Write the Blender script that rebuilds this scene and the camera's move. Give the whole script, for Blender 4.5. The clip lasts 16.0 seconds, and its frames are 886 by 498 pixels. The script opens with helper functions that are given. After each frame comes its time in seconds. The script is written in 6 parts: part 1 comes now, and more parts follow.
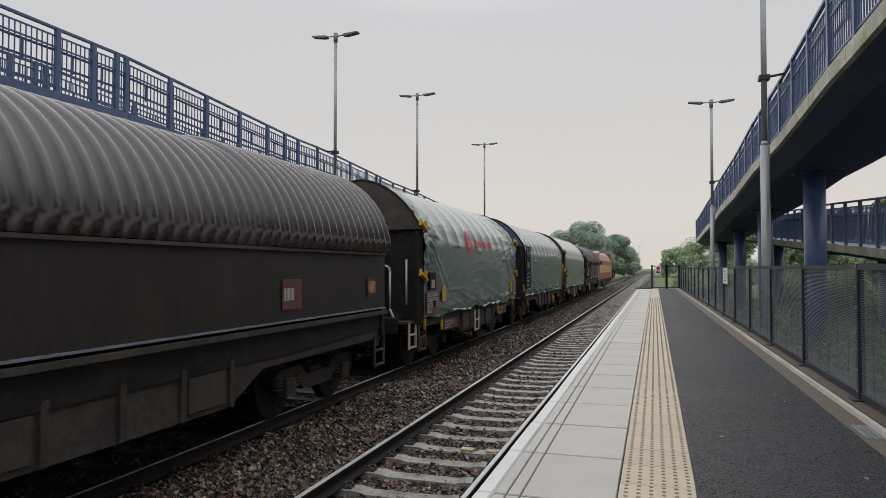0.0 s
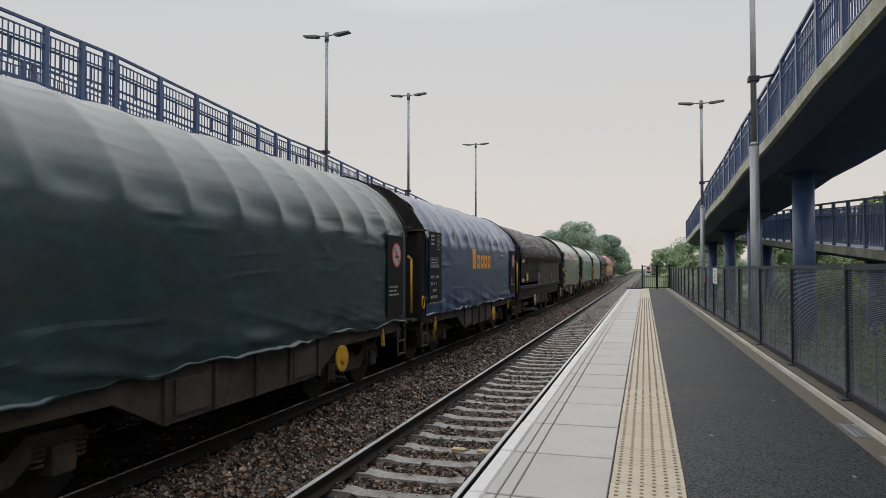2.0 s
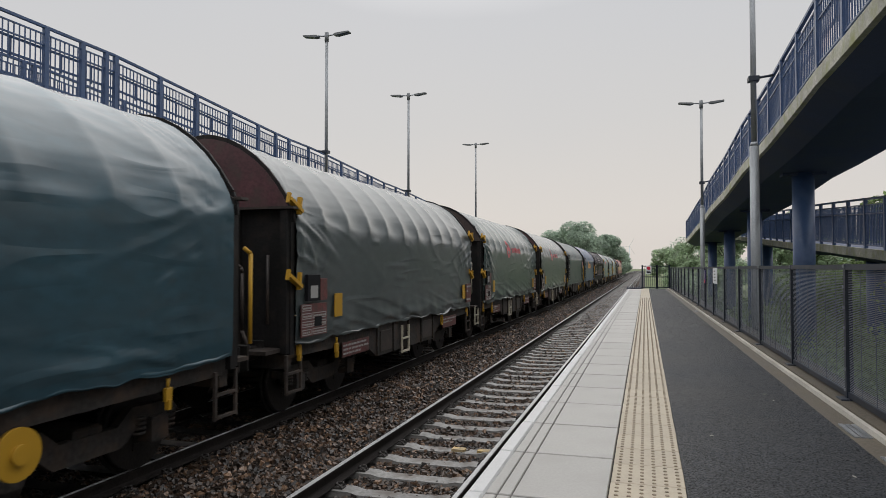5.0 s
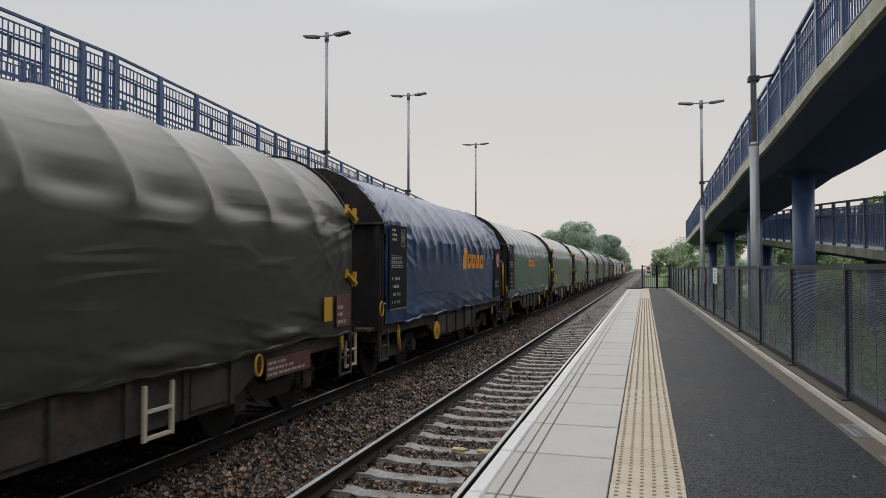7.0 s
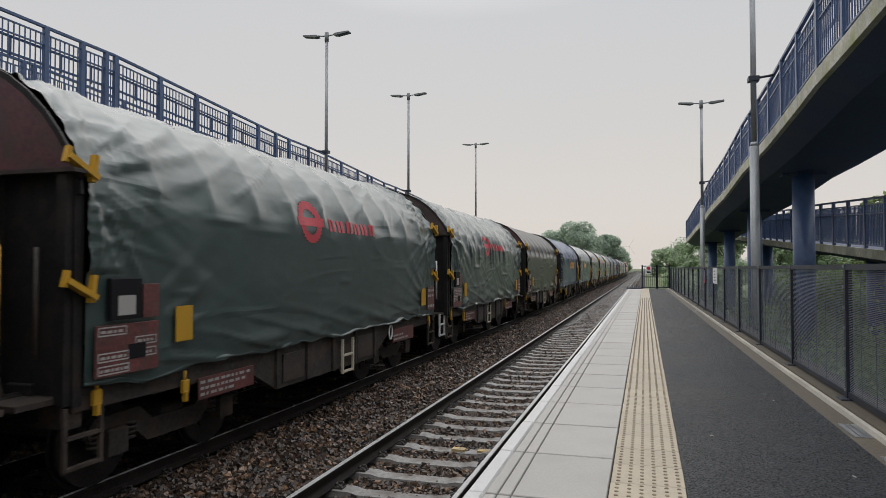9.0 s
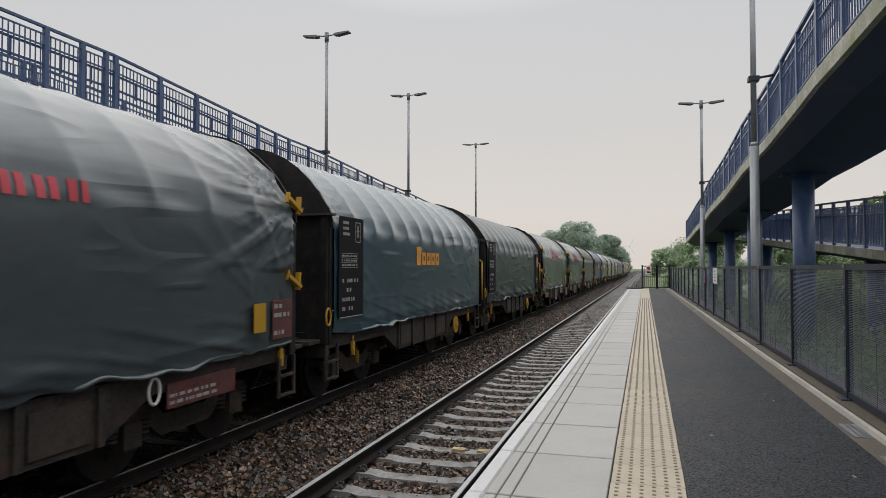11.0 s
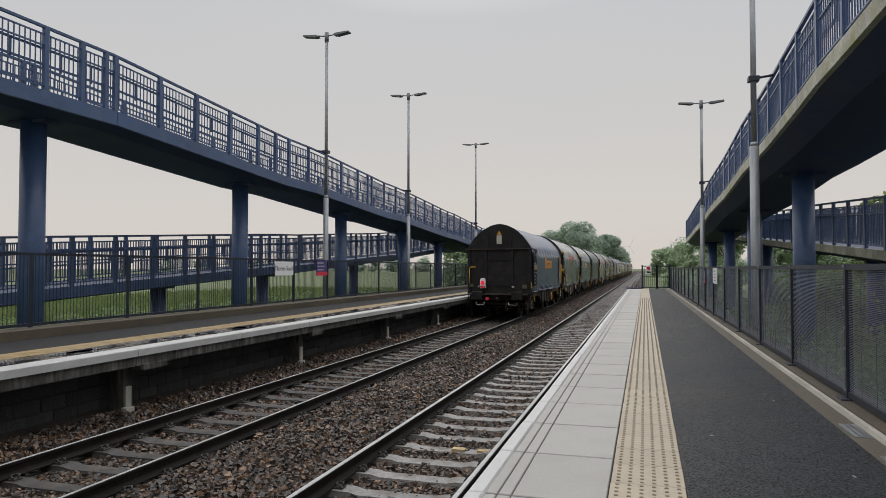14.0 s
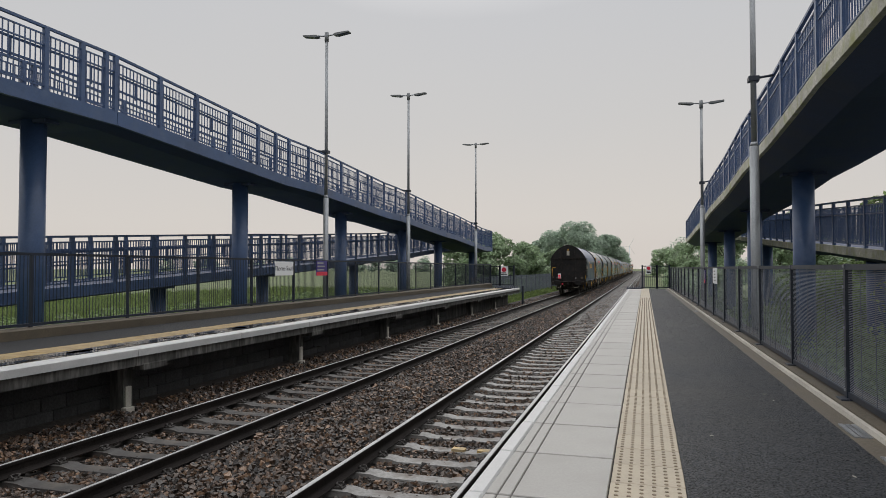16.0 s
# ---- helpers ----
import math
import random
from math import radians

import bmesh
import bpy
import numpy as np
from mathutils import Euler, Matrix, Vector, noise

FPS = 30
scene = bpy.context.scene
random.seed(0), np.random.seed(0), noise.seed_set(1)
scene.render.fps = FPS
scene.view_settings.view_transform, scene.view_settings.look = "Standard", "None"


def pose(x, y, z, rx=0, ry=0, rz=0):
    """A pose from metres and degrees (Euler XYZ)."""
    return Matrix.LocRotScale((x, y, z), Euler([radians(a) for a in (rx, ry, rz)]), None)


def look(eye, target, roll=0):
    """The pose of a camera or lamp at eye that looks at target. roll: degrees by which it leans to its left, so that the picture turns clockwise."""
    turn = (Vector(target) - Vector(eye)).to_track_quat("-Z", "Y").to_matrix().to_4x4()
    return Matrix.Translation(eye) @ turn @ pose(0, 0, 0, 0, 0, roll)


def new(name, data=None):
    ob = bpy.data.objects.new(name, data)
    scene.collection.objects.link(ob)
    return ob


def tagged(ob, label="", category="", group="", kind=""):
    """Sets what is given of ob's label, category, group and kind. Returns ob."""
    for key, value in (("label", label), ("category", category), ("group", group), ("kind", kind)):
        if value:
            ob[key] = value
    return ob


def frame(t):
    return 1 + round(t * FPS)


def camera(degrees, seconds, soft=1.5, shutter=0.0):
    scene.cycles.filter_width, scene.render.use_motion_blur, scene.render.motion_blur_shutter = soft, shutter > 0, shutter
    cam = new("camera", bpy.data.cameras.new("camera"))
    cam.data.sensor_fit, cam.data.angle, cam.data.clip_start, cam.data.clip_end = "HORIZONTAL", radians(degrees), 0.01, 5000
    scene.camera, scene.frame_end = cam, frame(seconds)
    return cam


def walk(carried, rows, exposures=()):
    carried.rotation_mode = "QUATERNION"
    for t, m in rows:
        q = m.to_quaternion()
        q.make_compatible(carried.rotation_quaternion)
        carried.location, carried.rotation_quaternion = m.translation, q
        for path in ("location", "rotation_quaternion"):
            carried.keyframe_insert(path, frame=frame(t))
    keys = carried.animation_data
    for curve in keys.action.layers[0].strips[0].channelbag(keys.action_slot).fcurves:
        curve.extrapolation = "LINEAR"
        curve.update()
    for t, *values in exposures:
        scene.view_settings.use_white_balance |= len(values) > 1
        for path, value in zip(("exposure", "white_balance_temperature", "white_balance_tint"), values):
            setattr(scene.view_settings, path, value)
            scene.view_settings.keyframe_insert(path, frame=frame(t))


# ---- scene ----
import functools

# ---------------- camera ----------------
EYE = (0.0, 0.0, 2.17)
TURN, TILT = 16.57, 1.62


def aim(extra):
    return pose(*EYE, 90 + TILT, 0, TURN + extra)


cam = camera(66.3, 16.0, 0.6, 0.07)
walk(cam, [(0.0, aim(0.74)), (0.3, aim(0.38)), (0.5, aim(0.20)), (0.8, aim(0.09)), (1.0, aim(0.06)), (1.5, aim(0.0)), (2.0, aim(0.0)), (9.0, aim(0.0)), (16.0, aim(0.0))], [(0.0, 0.05), (13.5, 0.05), (14.0, -0.05), (16.0, -0.05)])

# ---------------- world and light ----------------
world = bpy.data.worlds.new("overcast_sky")
scene.world = world
world.use_nodes = True
wn, wl = world.node_tree.nodes, world.node_tree.links
wn.clear()
w_out = wn.new("ShaderNodeOutputWorld")
w_bg = wn.new("ShaderNodeBackground")
w_sky = wn.new("ShaderNodeTexSky")
w_sky.sky_type = "NISHITA"
w_sky.sun_disc = False
w_sky.sun_elevation = radians(38)
w_sky.sun_rotation = radians(-19)
w_sky.dust_density = 6.0
w_sky_gain = wn.new("ShaderNodeMixRGB")
w_sky_gain.blend_type = "MULTIPLY"
w_sky_gain.inputs[0].default_value = 1.0
w_sky_gain.inputs[2].default_value = (0.05, 0.05, 0.05, 1)
w_tc = wn.new("ShaderNodeTexCoord")
w_sep = wn.new("ShaderNodeSeparateXYZ")
w_noise = wn.new("ShaderNodeTexNoise")
w_noise.inputs["Scale"].default_value = 2.2
w_noise.inputs["Detail"].default_value = 3.0
w_add = wn.new("ShaderNodeMath")
w_add.operation = "MULTIPLY_ADD"
w_add.inputs[1].default_value = 0.10
w_ramp = wn.new("ShaderNodeValToRGB")
els = w_ramp.color_ramp.elements
els[0].position, els[0].color = 0.0, (0.680, 0.625, 0.580, 1)
els[1].position, els[1].color = 1.0, (1.95, 1.97, 2.02, 1)
for p, c in ((0.06, (0.690, 0.650, 0.610, 1)), (0.20, (0.625, 0.615, 0.608, 1)), (0.36, (0.585, 0.592, 0.612, 1)), (0.50, (0.88, 0.885, 0.91, 1)), (0.75, (1.55, 1.56, 1.60, 1))):
    e = els.new(p)
    e.color = c
w_mix = wn.new("ShaderNodeMixRGB")
w_mix.inputs[0].default_value = 0.985
wl.new(w_tc.outputs["Generated"], w_sep.inputs[0])
wl.new(w_tc.outputs["Generated"], w_noise.inputs["Vector"])
wl.new(w_noise.outputs["Fac"], w_add.inputs[0])
wl.new(w_sep.outputs["Z"], w_add.inputs[2])
w_sub = wn.new("ShaderNodeMath")
w_sub.operation = "SUBTRACT"
w_sub.inputs[1].default_value = 0.05
wl.new(w_add.outputs[0], w_sub.inputs[0])
wl.new(w_sub.outputs[0], w_ramp.inputs[0])
wl.new(w_sky.outputs[0], w_sky_gain.inputs[1])
wl.new(w_sky_gain.outputs[0], w_mix.inputs[1])
wl.new(w_ramp.outputs[0], w_mix.inputs[2])
wl.new(w_mix.outputs[0], w_bg.inputs[0])
wl.new(w_bg.outputs[0], w_out.inputs[0])

sun = new("sun", bpy.data.lights.new("sun", "SUN"))
sun.data.energy = 0.5
sun.data.angle = radians(75)
sun.data.color = (1.0, 0.95, 0.88)
sun.matrix_world = look((-14, 40, 34), (0, 0, 0))

# ---------------- materials ----------------


def rgb(c, k=1.0):
    return (min(c[0] * k, 1), min(c[1] * k, 1), min(c[2] * k, 1), 1)


def mat(name, base, rough=0.6, metal=0.0, big=1.0, fine=30.0, vary=0.25, stain=None, stain_amount=0.0, bump=0.3, island=0.0, objrand=0.0, wet=0.0, coat=0.0, stretch=(1, 1, 1), bump_big=0.0, spec=0.5, sharp=0.13):
    m = bpy.data.materials.new(name)
    m.use_nodes = True
    n, l = m.node_tree.nodes, m.node_tree.links
    b = n["Principled BSDF"]
    tc = n.new("ShaderNodeTexCoord")
    mp = n.new("ShaderNodeMapping")
    mp.inputs["Scale"].default_value = stretch
    l.new(tc.outputs["Object"], mp.inputs[0])
    n1, n2 = n.new("ShaderNodeTexNoise"), n.new("ShaderNodeTexNoise")
    n1.inputs["Scale"].default_value, n1.inputs["Detail"].default_value = big, 5
    n2.inputs["Scale"].default_value, n2.inputs["Detail"].default_value = fine, 3
    l.new(mp.outputs[0], n1.inputs["Vector"])
    l.new(mp.outputs[0], n2.inputs["Vector"])
    c1 = n.new("ShaderNodeValToRGB")
    c1.color_ramp.elements[0].position, c1.color_ramp.elements[1].position = 0.32, 0.68
    c1.color_ramp.elements[0].color, c1.color_ramp.elements[1].color = rgb(base, 1 - vary), rgb(base, 1 + vary)
    l.new(n1.outputs["Fac"], c1.inputs[0])
    mul = n.new("ShaderNodeMixRGB")
    mul.blend_type = "MULTIPLY"
    mul.inputs[0].default_value = 1.0
    c2 = n.new("ShaderNodeValToRGB")
    c2.color_ramp.elements[0].position, c2.color_ramp.elements[1].position = 0.5 - sharp, 0.5 + sharp
    c2.color_ramp.elements[0].color, c2.color_ramp.elements[1].color = (1 - vary,) * 3 + (1,), (1, 1, 1, 1)
    l.new(n2.outputs["Fac"], c2.inputs[0])
    l.new(c1.outputs[0], mul.inputs[1])
    l.new(c2.outputs[0], mul.inputs[2])
    col = mul.outputs[0]
    if stain:
        n3 = n.new("ShaderNodeTexNoise")
        n3.inputs["Scale"].default_value, n3.inputs["Detail"].default_value = big * 2.7, 6
        l.new(mp.outputs[0], n3.inputs["Vector"])
        c3 = n.new("ShaderNodeValToRGB")
        c3.color_ramp.elements[0].position, c3.color_ramp.elements[1].position = 0.62 - 0.35 * stain_amount, 0.72
        l.new(n3.outputs["Fac"], c3.inputs[0])
        ms = n.new("ShaderNodeMixRGB")
        ms.inputs[2].default_value = rgb(stain)
        l.new(c3.outputs[0], ms.inputs[0])
        l.new(col, ms.inputs[1])
        col = ms.outputs[0]
    for amount, node, socket in ((island, "ShaderNodeNewGeometry", "Random Per Island"), (objrand, "ShaderNodeObjectInfo", "Random")):
        if amount:
            g = n.new(node)
            r = n.new("ShaderNodeMapRange")
            r.inputs["To Min"].default_value, r.inputs["To Max"].default_value = 1 - amount, 1 + amount
            l.new(g.outputs[socket], r.inputs[0])
            mm = n.new("ShaderNodeVectorMath")
            mm.operation = "SCALE"
            l.new(col, mm.inputs[0])
            l.new(r.outputs[0], mm.inputs["Scale"])
            col = mm.outputs[0]
    l.new(col, b.inputs["Base Color"])
    b.inputs["Metallic"].default_value = metal
    rr = n.new("ShaderNodeMapRange")
    rr.inputs["To Min"].default_value, rr.inputs["To Max"].default_value = max(rough - 0.12, 0.03), min(rough + 0.12, 1)
    l.new(n1.outputs["Fac"], rr.inputs[0])
    rough_out = rr.outputs[0]
    if wet:
        wt = n.new("ShaderNodeValToRGB")
        wt.color_ramp.elements[0].position, wt.color_ramp.elements[1].position = 0.50, 0.60
        nw = n.new("ShaderNodeTexNoise")
        nw.inputs["Scale"].default_value = wet
        nw.inputs["Detail"].default_value = 2
        l.new(mp.outputs[0], nw.inputs["Vector"])
        l.new(nw.outputs["Fac"], wt.inputs[0])
        mw = n.new("ShaderNodeMixRGB")
        mw.inputs[2].default_value = (rough * 0.5,) * 3 + (1,)
        l.new(wt.outputs[0], mw.inputs[0])
        l.new(rough_out, mw.inputs[1])
        rough_out = mw.outputs[0]
    l.new(rough_out, b.inputs["Roughness"])
    b.inputs["Coat Weight"].default_value = coat
    b.inputs["Specular IOR Level"].default_value = spec
    b.inputs["Coat Roughness"].default_value = 0.2
    normal = None
    for scale_out, strength, dist in ((n2, bump, 0.01), (n1, bump_big, 0.08)):
        if strength:
            bp = n.new("ShaderNodeBump")
            bp.inputs["Strength"].default_value, bp.inputs["Distance"].default_value = strength, dist
            l.new(scale_out.outputs["Fac"], bp.inputs["Height"])
            if normal:
                l.new(normal, bp.inputs["Normal"])
            normal = bp.outputs[0]
    if normal:
        l.new(normal, b.inputs["Normal"])
    return m


def leaf_mat(name, base, vary=0.45):
    m = mat(name, base, 0.55, big=0.6, fine=4, vary=0.3, bump=0, island=vary)
    n, l = m.node_tree.nodes, m.node_tree.links
    b, out = n["Principled BSDF"], n["Material Output"]
    tr, mix = n.new("ShaderNodeBsdfTranslucent"), n.new("ShaderNodeMixShader")
    mix.inputs[0].default_value = 0.5
    l.new(b.inputs["Base Color"].links[0].from_socket, tr.inputs["Color"])
    l.new(b.outputs[0], mix.inputs[1])
    l.new(tr.outputs[0], mix.inputs[2])
    l.new(mix.outputs[0], out.inputs["Surface"])
    return m


def plain(name, base, rough=0.5, emit=0.0, spec=0.3):
    m = bpy.data.materials.new(name)
    m.use_nodes = True
    b = m.node_tree.nodes["Principled BSDF"]
    b.inputs["Base Color"].default_value = rgb(base)
    b.inputs["Roughness"].default_value = rough
    b.inputs["Specular IOR Level"].default_value = spec
    if emit:
        b.inputs["Emission Color"].default_value = rgb(base)
        b.inputs["Emission Strength"].default_value = emit
    return m


def stone_mat():
    m = mat("ballast_stone", (0.056, 0.040, 0.029), 0.42, big=0.5, fine=40, vary=0.3, bump=0.3)
    n, l = m.node_tree.nodes, m.node_tree.links
    b = n["Principled BSDF"]
    g, r, mx = n.new("ShaderNodeNewGeometry"), n.new("ShaderNodeValToRGB"), n.new("ShaderNodeMixRGB")
    e = r.color_ramp.elements
    e[0].position, e[0].color = 0.0, (0.18, 0.17, 0.17, 1)
    e[1].position, e[1].color = 1.0, (4.4, 3.8, 3.2, 1)
    for p, col in ((0.3, (0.36, 0.34, 0.33, 1)), (0.55, (0.95, 0.85, 0.75, 1)), (0.8, (1.35, 1.05, 0.85, 1))):
        q = e.new(p)
        q.color = col
    mx.blend_type = "MULTIPLY"
    mx.inputs[0].default_value = 1.0
    l.new(g.outputs["Random Per Island"], r.inputs[0])
    l.new(b.inputs["Base Color"].links[0].from_socket, mx.inputs[1])
    l.new(r.outputs[0], mx.inputs[2])
    l.new(mx.outputs[0], b.inputs["Base Color"])
    return m


def asphalt_mat():
    """Damp black binder with small stone chips, some of them pale."""
    m = mat("asphalt_damp", (0.0165, 0.0198, 0.0258), 0.55, spec=0.4, sharp=0.06, big=0.55, fine=60, vary=0.5, bump=0.6)
    n, l = m.node_tree.nodes, m.node_tree.links
    b = n["Principled BSDF"]
    tc, vo = n.new("ShaderNodeTexCoord"), n.new("ShaderNodeTexVoronoi")
    vo.inputs["Scale"].default_value = 115
    l.new(tc.outputs["Object"], vo.inputs["Vector"])
    sep, ramp = n.new("ShaderNodeSeparateColor"), n.new("ShaderNodeValToRGB")
    e = ramp.color_ramp.elements
    e[0].position, e[0].color = 0.45, (0.45, 0.45, 0.45, 1)
    e[1].position, e[1].color = 1.0, (2.6, 2.6, 2.6, 1)
    mid = e.new(0.8)
    mid.color = (1.3, 1.3, 1.3, 1)
    l.new(vo.outputs["Color"], sep.inputs[0])
    l.new(sep.outputs[0], ramp.inputs[0])
    mx = n.new("ShaderNodeMixRGB")
    mx.blend_type = "MULTIPLY"
    mx.inputs[0].default_value = 1.0
    l.new(b.inputs["Base Color"].links[0].from_socket, mx.inputs[1])
    l.new(ramp.outputs[0], mx.inputs[2])
    l.new(mx.outputs[0], b.inputs["Base Color"])
    gloss = n.new("ShaderNodeMapRange")
    gloss.inputs["To Min"].default_value, gloss.inputs["To Max"].default_value = 0.0, 0.55
    l.new(sep.outputs[1], gloss.inputs[0])
    l.new(gloss.outputs[0], b.inputs["Specular IOR Level"])
    bp = n.new("ShaderNodeBump")
    bp.inputs["Strength"].default_value, bp.inputs["Distance"].default_value = 0.8, 0.010
    l.new(sep.outputs[2], bp.inputs["Height"])
    l.new(b.inputs["Normal"].links[0].from_socket, bp.inputs["Normal"])
    l.new(bp.outputs[0], b.inputs["Normal"])
    return m


